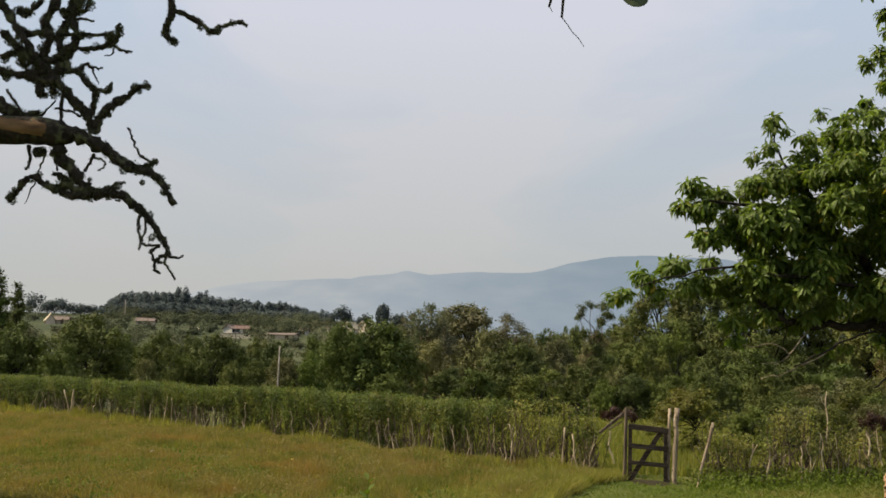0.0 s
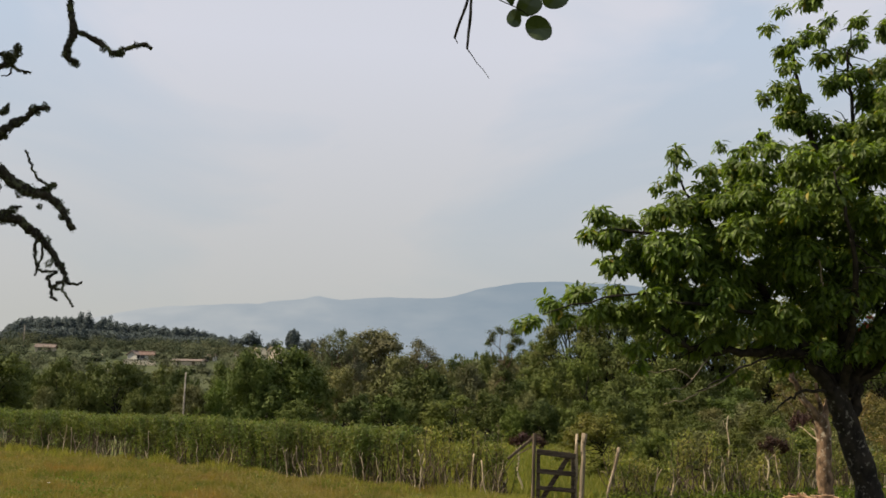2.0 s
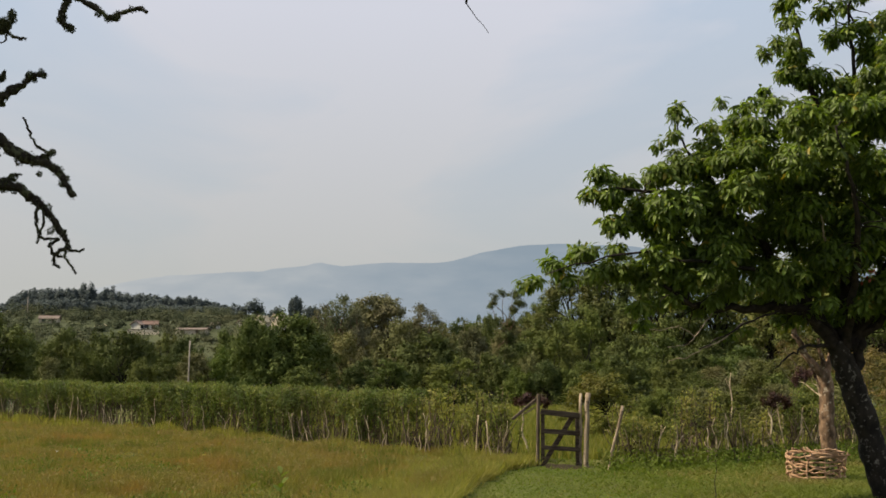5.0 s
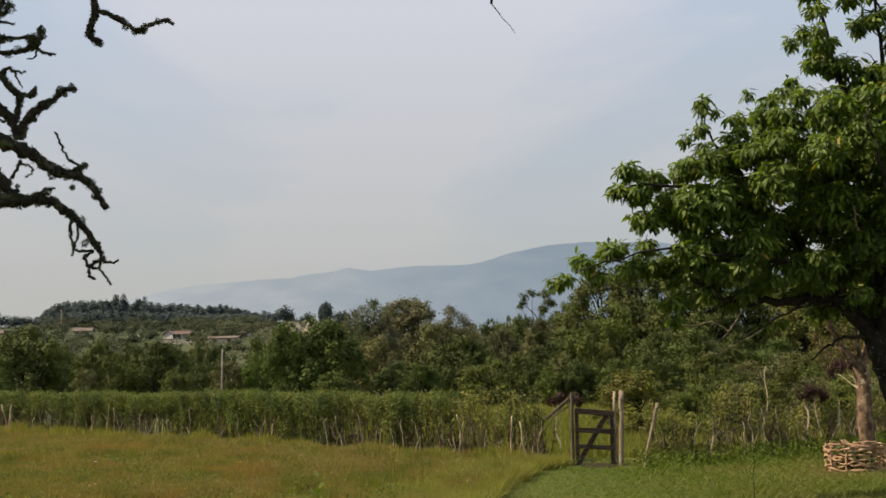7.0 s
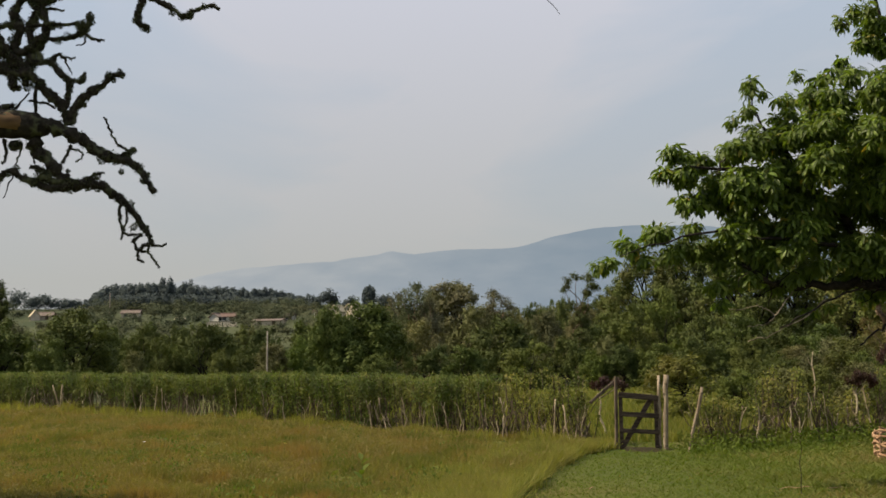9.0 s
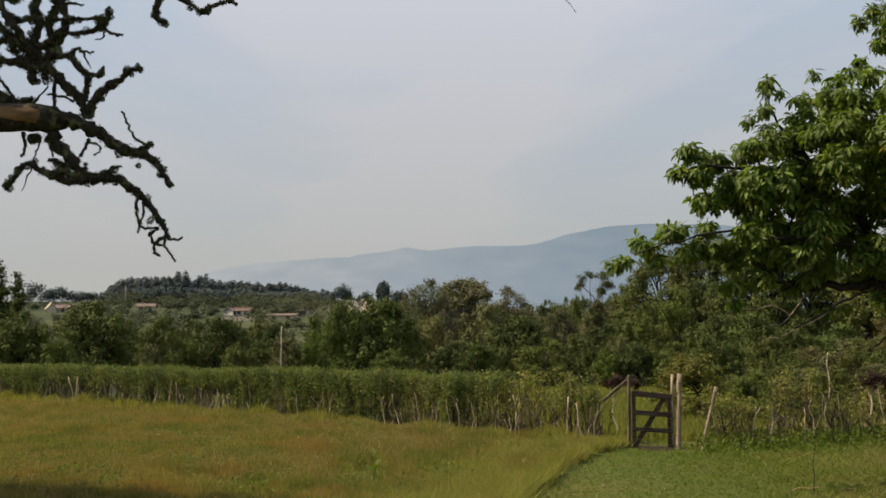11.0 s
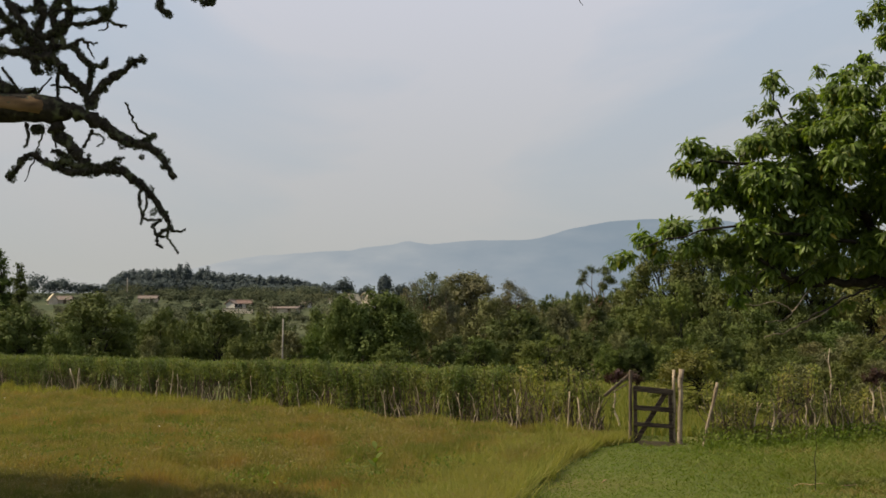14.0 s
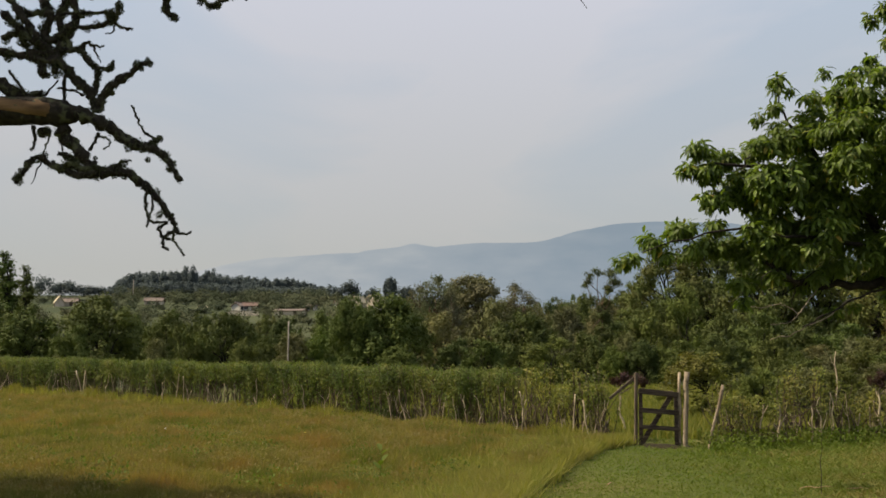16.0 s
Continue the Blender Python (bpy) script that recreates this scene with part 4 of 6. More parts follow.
def build_gate():
    gz = float(ground_z(3.8, 18.2))
    post = part("gate_post", box_bm(0.052, 0.06, 1.36, 0.008, (0, 0, 0.60)), POST_DARK)
    post.matrix_basis = pose(3.335, 18.2, gz, 0, 1.0, 8)
    tagged(post, "dark squared timber gate post beside hedge", "post", "gate posts")
    prop = part("post_prop", box_bm(0.05, 0.04, 0.62, 0.006), POST_DARK)
    prop.matrix_basis = pose(3.13, 18.25, gz + 1.02, 0, 50, 0)
    tagged(prop, "dark slanting timber prop leaning on gate post", "brace")
    for x, h, r, lean, s in ((4.18, 1.30, 0.046, (0.055, 0), 1), (4.10, 1.29, 0.028, (0.01, 0), 2)):
        p = part("gate_post", post_mesh(np.random.RandomState(s), h, r, lean), POST_PALE)
        p.matrix_basis = pose(x, 18.08 + 0.03 * s, gz)
        tagged(p, "pale peeled round pole beside wooden gate", "post", "gate posts")
    gate = thing("gate", "closed weathered wooden field gate with diagonal brace", "gate", m=pose(3.40, 18.2, gz + 0.03, 0, 0, -4))
    for x, z, h in ((0.03, 0.47, 0.96), (0.645, 0.44, 0.90)):
        part("stile", box_bm(0.065, 0.03, h, 0.004, (x, 0, z)), BOARD, gate)
    for z, tilt, h in ((0.935, 6.0, 0.10), (0.60, 4.0, 0.085), (0.31, 3.5, 0.075)):
        ob = part("rail", box_bm(0.70, 0.028, h, 0.004, (0.34, -0.031, 0)), BOARD, gate)
        ob.matrix_basis = pose(0, 0, z, 0, tilt, 0)
    ob = part("brace", box_bm(1.06, 0.026, 0.085, 0.004, (0, 0.030, 0)), BOARD, gate)
    ob.matrix_basis = pose(0.33, 0, 0.47, 0, -58, 0)


build_gate()

# ---- hedges ----


def along(line, s):
    """Points at the lengths s along a line on the ground."""
    line = np.asarray(line, float)
    cum = np.concatenate([[0], np.cumsum(np.hypot(*np.diff(line, axis=0).T))])
    return np.stack([np.interp(s, cum, line[:, 0]), np.interp(s, cum, line[:, 1])], 1), cum[-1]


def build_hedge(name, label, line, step, height, thick, seed, shoots, per, bare, band, leaf):
    """Plants set in a row: a clipped leafy band on top, and below it leafy plants among bare ones, a shaded thicket behind."""
    rng = np.random.RandomState(seed)
    root = thing(name, label, "hedge")
    line = np.asarray(line, float)
    total = along(line, np.zeros(1))[1]
    s = np.arange(0, total, step)
    s = s + rng.normal(size=len(s)) * step * 0.25
    base = along(line, s)[0]
    ahead = along(line, s + 0.2)[0] - along(line, s - 0.2)[0]
    front = unit(np.stack([ahead[:, 1], -ahead[:, 0]], 1))
    front = np.where(front[:, 1:] > 0, -front, front)
    tall = height > 1.2
    thicket, Q = [], []
    shown = 0
    for i, b in enumerate(base):
        f2 = front[i]
        leafy = 0.8 * noise.noise(Vector((s[i] * 0.9, seed * 0.7, 0))) + noise.noise(Vector((s[i] * 2.4, seed * 1.3, 4))) + rng.normal() * 0.08 > bare
        ragged = 1.0 if tall else np.clip(0.92 + 0.6 * noise.noise(Vector((s[i] * 0.8, seed, 9))), 0.55, 1.1)
        hp = height * ragged * (1 + (0.02 if tall else 0.08) * rng.normal()) * (1 + 0.05 * noise.noise(Vector((s[i] * 0.5, 1.7, 0))))
        z = float(ground_z(*b))
        for k in range(shoots):
            off = rng.uniform(-0.5, 0.5) * thick
            foot = b + f2 * off * 0.7 + rng.normal(size=2) * 0.05
            head = b + f2 * (off + 0.06) + rng.normal(size=2) * 0.09
            hs = hp * (rng.uniform(0.95, 1.02) if rng.random() < 0.8 else rng.uniform(0.5, 0.9))
            p, r = limb_path(rng, (*foot, z - 0.05), (*head, z + hs), 0.0, 0.03, 5, rng.uniform(0.007, 0.016), 0.005)
            thicket.append((p, r * 0.8))
            if not tall and k < 4:
                turn = rng.normal(size=2) * 0.16
                thicket.append(limb_path(rng, (*(foot - turn), z - 0.05), (*(head + turn), z + hs * rng.uniform(0.4, 0.9)), 0.0, 0.03, 5, rng.uniform(0.008, 0.016), 0.005))
            m = int(per * rng.uniform(0.6, 1.4))
            f = rng.random(m)
            high = rng.random(m) < band
            behind = off < -0.25 * thick
            keep = high | leafy | (rng.random(m) < (0.35 if behind else 0.06))
            f = np.where(high, 1 - 0.36 * f ** 1.3, 0.03 + 0.80 * f)[keep]
            at = np.stack([np.interp(f, np.linspace(0, 1, len(p)), p[:, c]) for c in range(3)], 1)
            w = (0.03 + 0.05 * f) * (1.0 if tall else 0.7)
            Q.append(at + rng.normal(size=(len(f), 3)) * np.stack([w, w, w * 0.45], 1))
        # bare stems standing before the thicket
        if shown < 290 and (not leafy or rng.random() < 0.3):
            for _ in range(1 + int(rng.random() < (0.5 if tall else 0.9))):
                a = np.array([*(b + f2 * thick * rng.uniform(0.40, 0.62)), z - 0.05])
                a[:2] += rng.normal(size=2) * 0.08
                e = a + [rng.normal() * 0.13, rng.normal() * 0.04, height * (rng.uniform(0.22, 0.75) if tall else rng.uniform(0.30, 0.90)) * min(1.0, ragged + 0.1)]
                mat = (STEM_PALE, STEM, STEM_PALE, STEM if tall else STEM_PALE, STEM_DARK)[rng.randint(5)]
                r = rng.uniform(0.007, 0.019) * (1.0 if tall else 1.1)
                p = limb_path(rng, a, e, 0.0, 0.025, 6, r, r * 0.55)
                part("stem", tubes("stem", [p], 6, 0.14, rng), mat, root, "crooked bare stem")
                shown += 1
                if rng.random() < 0.4:
                    c = p[0][rng.randint(4, len(p[0]) - 3)]
                    q = limb_path(rng, c, c + [rng.choice([-1, 1]) * rng.uniform(0.06, 0.2), 0, height * rng.uniform(0.15, 0.35)], 0.0, 0.03, 4, r * 0.7, r * 0.4)
                    part("stem", tubes("stem", [q], 5, 0.14, rng), mat, root, "crooked bare stem")
                    shown += 1
    # The thicket's dark stem colour stands in for shade inside the hedge.
    part("stem_thicket", tubes("stem_thicket", thicket, 4, 0.1, rng, False), STEM_DARK, root, "bare brown stems", "stuff")
    q = np.vstack(Q)
    m = len(q)
    d = rng.normal(size=(m, 3)) * 0.7 + [0, 0, 0.3]
    L = rng.uniform(0.035, 0.085, m) * 0.72
    V, F = leaves(q, d, rng.normal(size=(m, 3)) * 0.7 + [-0.2, -0.3, 0.6], L, L * 0.8, -1.0)
    part("foliage", mesh_from("foliage", V, F), leaf, root, "small olive green leaves", "stuff")


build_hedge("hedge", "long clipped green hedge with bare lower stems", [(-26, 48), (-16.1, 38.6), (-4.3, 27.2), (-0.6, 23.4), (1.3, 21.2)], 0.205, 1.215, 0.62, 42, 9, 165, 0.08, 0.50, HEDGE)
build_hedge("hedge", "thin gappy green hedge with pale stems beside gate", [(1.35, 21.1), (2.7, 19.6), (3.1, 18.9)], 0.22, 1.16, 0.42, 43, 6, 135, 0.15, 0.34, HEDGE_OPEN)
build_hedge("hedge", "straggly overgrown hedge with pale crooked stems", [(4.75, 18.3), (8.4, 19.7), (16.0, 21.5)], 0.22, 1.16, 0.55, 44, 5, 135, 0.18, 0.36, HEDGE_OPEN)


def build_stakes():
    rng = np.random.RandomState(41)
    spots = [(-12.12, 34.5, 1.05, -16), (-12.10, 34.4, 1.02, -2), (-8.0, 30.6, 1.1, 2), (2.38, 19.75, 0.95, 2), (2.64, 19.45, 0.85, -3), (8.4, 19.6, 1.25, -4)]
    for x, y, h, a in spots:
        ob = part("hedge_stake", post_mesh(rng, h, rng.uniform(0.020, 0.030) if y > 34 else rng.uniform(0.012, 0.018), (rng.normal() * 0.08, 0), 7), STEM_PALE)
        ob.matrix_basis = pose(x, y - 0.30, float(ground_z(x, y - 0.30)), 0, a, 0) @ Matrix.Diagonal((1, 1, 0.85, 1))
        tagged(ob, "pale crooked stake standing in hedge", "stake", "stakes in the hedges")
    ob = part("leaning_stake", post_mesh(rng, 1.13, 0.028, (0.02, 0), 8), POST_PALE)
    ob.matrix_basis = pose(4.50, 17.75, float(ground_z(4.5, 17.75)), 0, 13, 0)
    tagged(ob, "pale peeled pole leaning beside gate", "stake")


build_stakes()

# ---- woven stick guard ----


def build_guard():
    rng = np.random.RandomState(51)
    cx, cy = 7.20, 15.5
    root = thing("stick_guard", "round woven guard of peeled sticks on the grass", "tree guard", m=pose(cx, cy, float(ground_z(cx, cy))))
    R = 0.41
    for i in range(10):
        a = i / 10 * 2 * math.pi + 0.2
        h = rng.uniform(0.38, 0.52)
        p = np.array([(R * math.cos(a), R * math.sin(a), -0.08), (R * 1.02 * math.cos(a), R * 1.02 * math.sin(a), h * 0.5), (R * math.cos(a) + rng.normal() * 0.05, R * math.sin(a), h)])
        part("upright", tubes("upright", [(smooth_path(p, 3), np.linspace(0.015, 0.010, 7))], 6, 0.08, rng), STICK, root)
    for row in range(8):
        z = 0.04 + row * 0.056
        a0 = rng.uniform(0, 6.28)
        for k in range(4):
            a1 = a0 + k * 1.57 + rng.normal() * 0.2
            angs = np.linspace(a1 - rng.uniform(0, 0.4), a1 + rng.uniform(1.3, 1.9), 10)
            sign = 1 if (row + k) % 2 else -1
            tz, r = rng.normal() * 0.07, rng.uniform(0.012, 0.024)
            pts = [((R + sign * 0.025 * math.cos(5.5 * q)) * math.cos(q), (R + sign * 0.025 * math.cos(5.5 * q)) * math.sin(q), z + tz * (i / 9 - 0.5) + rng.normal() * 0.016) for i, q in enumerate(angs)]
            part("stick", tubes("stick", [(smooth_path(pts, 2), np.linspace(r, r * 0.6, 19))], 6, 0.1, rng), STICK, root)
    for z, a, L in ((0.47, 0.1, 0.56), (0.52, -0.35, 0.3), (0.46, 0.5, 0.45), (0.43, -0.1, 0.7), (0.50, 0.9, 0.34), (0.41, 0.2, 0.62)):
        d = np.array([math.cos(a), 0.15 * math.sin(a), 0.06])
        c = np.array([0.02, -R * 0.93, z - 0.02])
        part("stick", tubes("stick", [limb_path(rng, c - d * L / 2, c + d * L / 2, 0.02, 0.02, 5, 0.022, 0.014)], 6, 0.08, rng), STICK, root)
    rngp = np.random.RandomState(52)
    plant = thing("sapling", "low green sapling inside woven stick guard", "plant", m=pose(cx, cy, float(ground_z(cx, cy))))
    part("stem", tubes("stem", [limb_path(rngp, (0, 0, -0.05), (0.03, 0, 0.5), 0, 0.02, 4, 0.012, 0.006)], 6), STEM, plant)
    part("foliage", crown_mesh("foliage", rngp, [(0, 0, 0.28, 0.28, 0.28, 0.15)], 60, 6, 0.1, 0.1, 0.3, 0.45, 0.1), BUSH_GREEN, plant)


build_guard()

# ---- trees and bushes behind the hedge ----


def bush_proto(name, label, seed, mat, lobes, sprigs, size, stems, spread=0.4, narrow=0.55, per=5, bark=TRUNK_DARK, droop=0.2, category="bush"):
    """A tree about one metre wide per unit: trunk, limbs into each lobe and a ragged crown."""
    rng = np.random.RandomState(seed)
    root = thing(name, label, category)
    top = np.array(lobes, float)
    bole = [limb_path(rng, (0, 0, -0.3), (stems[0], 0, stems[1]), 0.0, 0.02, 6, stems[2], stems[2] * 0.6)]
    paths = []
    for lb in top:
        paths.append(limb_path(rng, (stems[0], 0, stems[1] * 0.9), lb[:3] + [0, 0, lb[5] * 0.3], 0.06, 0.05, 5, stems[2] * 0.5, stems[2] * 0.1))
    part("trunk", tubes("trunk", bole, 8, 0.06, rng), bark, root)
    part("branchwork", tubes("branchwork", paths, 4, 0.06, rng, False), bark, root, "", "stuff")
    part("crown", crown_mesh("crown", rng, clumps(rng, top, 6, 0.42), int(sprigs * 1.08), per, size * 0.60, spread * 0.8, droop, narrow * 1.5, -1.0, 0.5, 0.25, True), mat, root)
    return root


def lobed(seed, n, w, h, low, r):
    """A crown outline: n lumps spread over a dome w wide and h high whose skirt starts at low."""
    rng = np.random.RandomState(seed)
    out = []
    for i in range(n):
        a, e = rng.uniform(0, 6.28), ((i + rng.random()) / n) ** 0.8
        k = math.sqrt(max(0.05, 1 - e * e)) * w * 0.5 * rng.uniform(0.55, 0.85)
        s = r * rng.uniform(0.7, 1.25)
        out.append((k * math.cos(a), k * math.sin(a), low + e * (h - low - s * 0.8), s, s, s * 0.8))
    out.append((0, 0, (low + h) * 0.5, w * 0.3, w * 0.3, (h - low) * 0.35))
    return out


PROTOS = {
    "dark": bush_proto("bush", "large dark green broadleaf bush outside the meadow", 61, BUSH_DARK, lobed(1, 18, 5.4, 4.6, 0.3, 1.0), 3100, 0.19, (0.1, 1.5, 0.12), 0.32),
    "dark2": bush_proto("bush", "rounded dark green bush beyond the hedge", 62, BUSH_DARK, lobed(2, 15, 4.6, 4.0, 0.2, 0.9), 2500, 0.18, (-0.1, 1.3, 0.10), 0.3),
    "olive": bush_proto("bush", "brownish olive bush beyond the hedge", 63, BUSH_OLIVE, lobed(3, 16, 4.6, 4.2, 0.2, 0.85), 2300, 0.16, (0, 1.2, 0.10), 0.3),
    "green": bush_proto("bush", "bright green leafy bush beyond the hedge", 64, BUSH_GREEN, lobed(4, 16, 4.8, 3.8, 0.1, 0.9), 2500, 0.17, (0, 1.2, 0.10), 0.3),
    "dome": bush_proto("tree", "tall domed olive tree above the bushes", 65, OLIVE_HAZED, lobed(5, 34, 7.2, 9.5, 1.5, 1.15), 4200, 0.26, (0.1, 4.0, 0.18), category="tree"),
    "slender": bush_proto("tree", "slender sparse tree with pale trunk", 66, OLIVE_HAZED, lobed(6, 26, 3.6, 9.5, 1.8, 0.62), 1600, 0.20, (0.2, 5.5, 0.13), 0.5, 0.5, 5, TRUNK_PALE, category="tree"),
    "gum": bush_proto("gum_tree", "airy grey-green gum tree with open crown", 67, GUM_LEAF, [(0.75, 0, 8.75, 0.45, 0.5, 0.4), (-0.7, 0, 8.75, 0.62, 0.6, 0.45), (0.1, 0, 9.05, 0.4, 0.4, 0.3), (-1.1, 0.2, 8.1, 0.5, 0.5, 0.5), (-0.55, 0, 7.5, 0.5, 0.6, 0.5), (1.05, 0, 8.2, 0.45, 0.4, 0.4), (-0.3, 0, 6.5, 0.5, 0.6, 0.5), (0.7, 0, 6.8, 0.6, 0.5, 0.4), (0.1, 0, 5.6, 1.0, 0.9, 0.7), (-0.6, 0, 4.6, 1.3, 1.0, 0.9), (0.6, 0, 3.6, 1.3, 1.0, 0.9)], 2700, 0.17, (0.0, 6.4, 0.11), 0.35, 0.4, 5, TRUNK_PALE, category="tree"),
    "big": bush_proto("tree", "big dense grey-green tree beyond the field", 68, GUM_LEAF, lobed(8, 40, 7.5, 9.5, 0.6, 1.15), 5200, 0.22, (0.1, 4.0, 0.22), 0.35, category="tree"),
    "rusty": bush_proto("bush", "rusty brown twiggy scrub behind the straggly hedge", 72, BUSH_RUST, lobed(10, 16, 4.6, 4.2, 0.2, 0.7), 1500, 0.13, (0.1, 1.0, 0.09), 0.3, bark=STEM),
    "tiered": bush_proto("conifer", "tall dark conifer with tiered tufted branches", 73, BUSH_DARK, [(0.45 * math.cos(2.4 * i) * (1.15 - i / 18), 0.45 * math.sin(2.4 * i) * (1.15 - i / 18), 0.6 + i * 0.5, 0.95 * (1.1 - i / 24), 0.9 * (1.1 - i / 24), 0.36) for i in range(18)], 2600, 0.19, (0.05, 6.5, 0.14), 0.3, category="tree"),
    "yellow": bush_proto("shrub", "round yellow-green shrub behind gate", 69, BUSH_YELLOW, lobed(9, 14, 1.5, 1.75, 0.0, 0.38), 1300, 0.075, (0, 0.7, 0.04), 0.15),
    "red": bush_proto("shrub", "small shrub with dark red crown on pale stem", 70, BUSH_RED, [(-0.32, 0, 1.18, 0.2, 0.2, 0.12), (0.0, 0.05, 1.3, 0.28, 0.25, 0.12), (0.3, 0, 1.24, 0.26, 0.22, 0.12), (0.5, 0.1, 1.1, 0.16, 0.2, 0.1), (-0.12, -0.1, 1.12, 0.14, 0.14, 0.1)], 300, 0.085, (-0.16, 1.0, 0.034), 0.15, bark=STEM_PALE),
}
USED = set()


def plant(kind, x, y, scale, turn=0.0, sz=1.0, sink=0.0):
    m = pose(x, y, float(ground_z(x, y)) - sink, 0, 0, turn) @ Matrix.Diagonal((scale, scale, scale * sz, 1))
    if kind in USED:
        k = PROTOS[kind].scale
        return copy_thing(PROTOS[kind], m @ Matrix.Diagonal((1 / k[0], 1 / k[1], 1 / k[2], 1)))
    USED.add(kind)
    PROTOS[kind].matrix_basis = m
    return PROTOS[kind]


def row_of(px, y):
    return (px - 784) / 1804.5 * y


def plant_all(kind, *spots):
    """Trees of one kind: bearing, distance, size, turn and stretch of each."""
    for px, y, scale, turn, sz in spots:
        plant(kind, row_of(px, y), y, scale, turn, sz)


plant_all("dark", (50, 52, 0.90, 152, 1.06), (178, 50, 1.06, 131, 0.99), (430, 47, 0.38, 138, 1.37), (600, 56, 0.65, 26, 1.47), (655, 48, 1.06, 337, 0.97), (908, 53, 0.92, 316, 1.00), (630, 47, 0.67, 192, 1.45), (340, 95, 0.98, 1, 1.59), (240, 80, 0.93, 235, 1.45), (1262, 50, 0.72, 2, 1.19), (1412, 50, 0.77, 36, 1.07), (1132, 46, 0.49, 232, 1.03), (1272, 42, 0.50, 176, 1.06), (1352, 40, 0.43, 315, 1.19))
plant_all("dark2", (-40, 54, 1.13, 249, 1.06), (122, 47, 0.63, 256, 1.22), (282, 62, 0.74, 277, 1.67), (388, 53, 0.89, 169, 1.17), (718, 54, 0.74, 150, 1.40), (700, 45, 0.54, 322, 0.92), (800, 50, 0.63, 258, 1.03), (850, 46, 0.58, 129, 1.00), (1035, 50, 0.69, 69, 1.06), (1032, 92, 0.85, 350, 2.64), (988, 98, 0.91, 206, 2.34), (1000, 110, 0.99, 0, 2.40), (958, 106, 1.43, 165, 1.60), (1058, 100, 1.26, 165, 1.83))
plant_all("dark2", (500, 100, 1.20, 341, 1.49), (420, 90, 1.21, 117, 1.39), (570, 90, 1.08, 99, 1.64), (1332, 48, 0.89, 156, 1.06), (1192, 45, 0.55, 172, 1.02), (1480, 46, 0.83, 182, 0.93), (1680, 42, 0.82, 311, 0.65), (10, 78, 0.82, 44, 2.74))
plant_all("olive", (268, 47, 0.45, 147, 1.27), (506, 48, 0.68, 148, 0.96), (700, 75, 1.04, 152, 1.62), (780, 70, 1.21, 335, 1.09), (862, 78, 1.32, 176, 1.32), (1000, 80, 1.13, 293, 1.46), (952, 86, 0.95, 20, 1.77), (1062, 75, 0.95, 49, 1.73), (930, 95, 1.32, 274, 1.50), (1018, 104, 1.44, 184, 1.55), (985, 112, 1.55, 174, 1.49), (1106, 50, 0.49, 346, 1.42), (1400, 24, 0.41, 113, 0.76), (1545, 25, 0.42, 104, 0.82))
plant_all("olive", (1700, 26, 0.48, 285, 0.71), (1500, 36, 0.68, 160, 0.75), (1440, 38, 0.47, 267, 0.94))
plant_all("green", (325, 51, 0.55, 202, 1.58), (460, 50, 0.54, 119, 1.28), (556, 52, 0.64, 93, 1.33), (966, 46, 0.75, 346, 0.85), (1076, 46, 0.48, 110, 1.11), (1206, 55, 0.74, 308, 2.07), (1156, 51, 0.68, 242, 1.54), (1400, 34, 0.56, 91, 0.74), (1480, 26, 0.35, 277, 1.01), (1335, 23.5, 0.31, 312, 1.07), (1625, 25, 0.44, 295, 0.83), (1570, 31, 0.54, 216, 0.79))
plant_all("slender", (762, 85, 1.14, 97, 0.90), (732, 95, 0.99, 106, 1.05), (908, 88, 1.24, 171, 0.79), (938, 100, 0.74, 33, 1.23), (790, 84, 0.85, 336, 1.03))
plant_all("dome", (838, 92, 1.37, 318, 0.82), (800, 96, 0.86, 7, 1.26))
plant_all("gum", (976, 130, 0.52, 28, 2.19), (1008, 132, 0.37, 54, 3.18), (1055, 58, 0.79, 160, 0.94))
plant_all("big", (1092, 98, 0.81, 253, 1.23), (470, 110, 0.71, 33, 1.16), (300, 120, 0.67, 113, 1.42), (780, 110, 0.71, 219, 1.44), (1128, 70, 0.81, 274, 1.04), (1185, 66, 0.98, 331, 1.04), (1262, 64, 1.00, 183, 1.06), (1352, 60, 0.91, 352, 1.05), (1450, 62, 0.97, 223, 1.06), (1550, 58, 0.91, 141, 1.02), (1650, 55, 0.86, 48, 0.97), (1760, 52, 0.86, 289, 0.88))
plant_all("rusty", (1600, 36, 0.78, 176, 0.90), (1700, 34, 0.79, 9, 0.81), (1800, 36, 0.89, 33, 0.76))
plant_all("yellow", (1238, 25, 1.50, 212, 0.65), (1545, 33, 1.61, 208, 0.79), (1640, 30, 1.46, 76, 0.69))
plant_all("tiered", (2, 75, 1.59, 324, 0.68), (38, 72, 1.12, 300, 0.83))
# unseen bush left of the meadow, added to throw shade on the near grass
plant_all("dark", (-386, 10.8, 0.78, 0, 1.5))
plant_all("red", (1098, 21, 0.75, 0, 1.15), (1548, 19.2, 0.68, 20, 1.38), (1625, 21.5, 0.8, 120, 1.6))


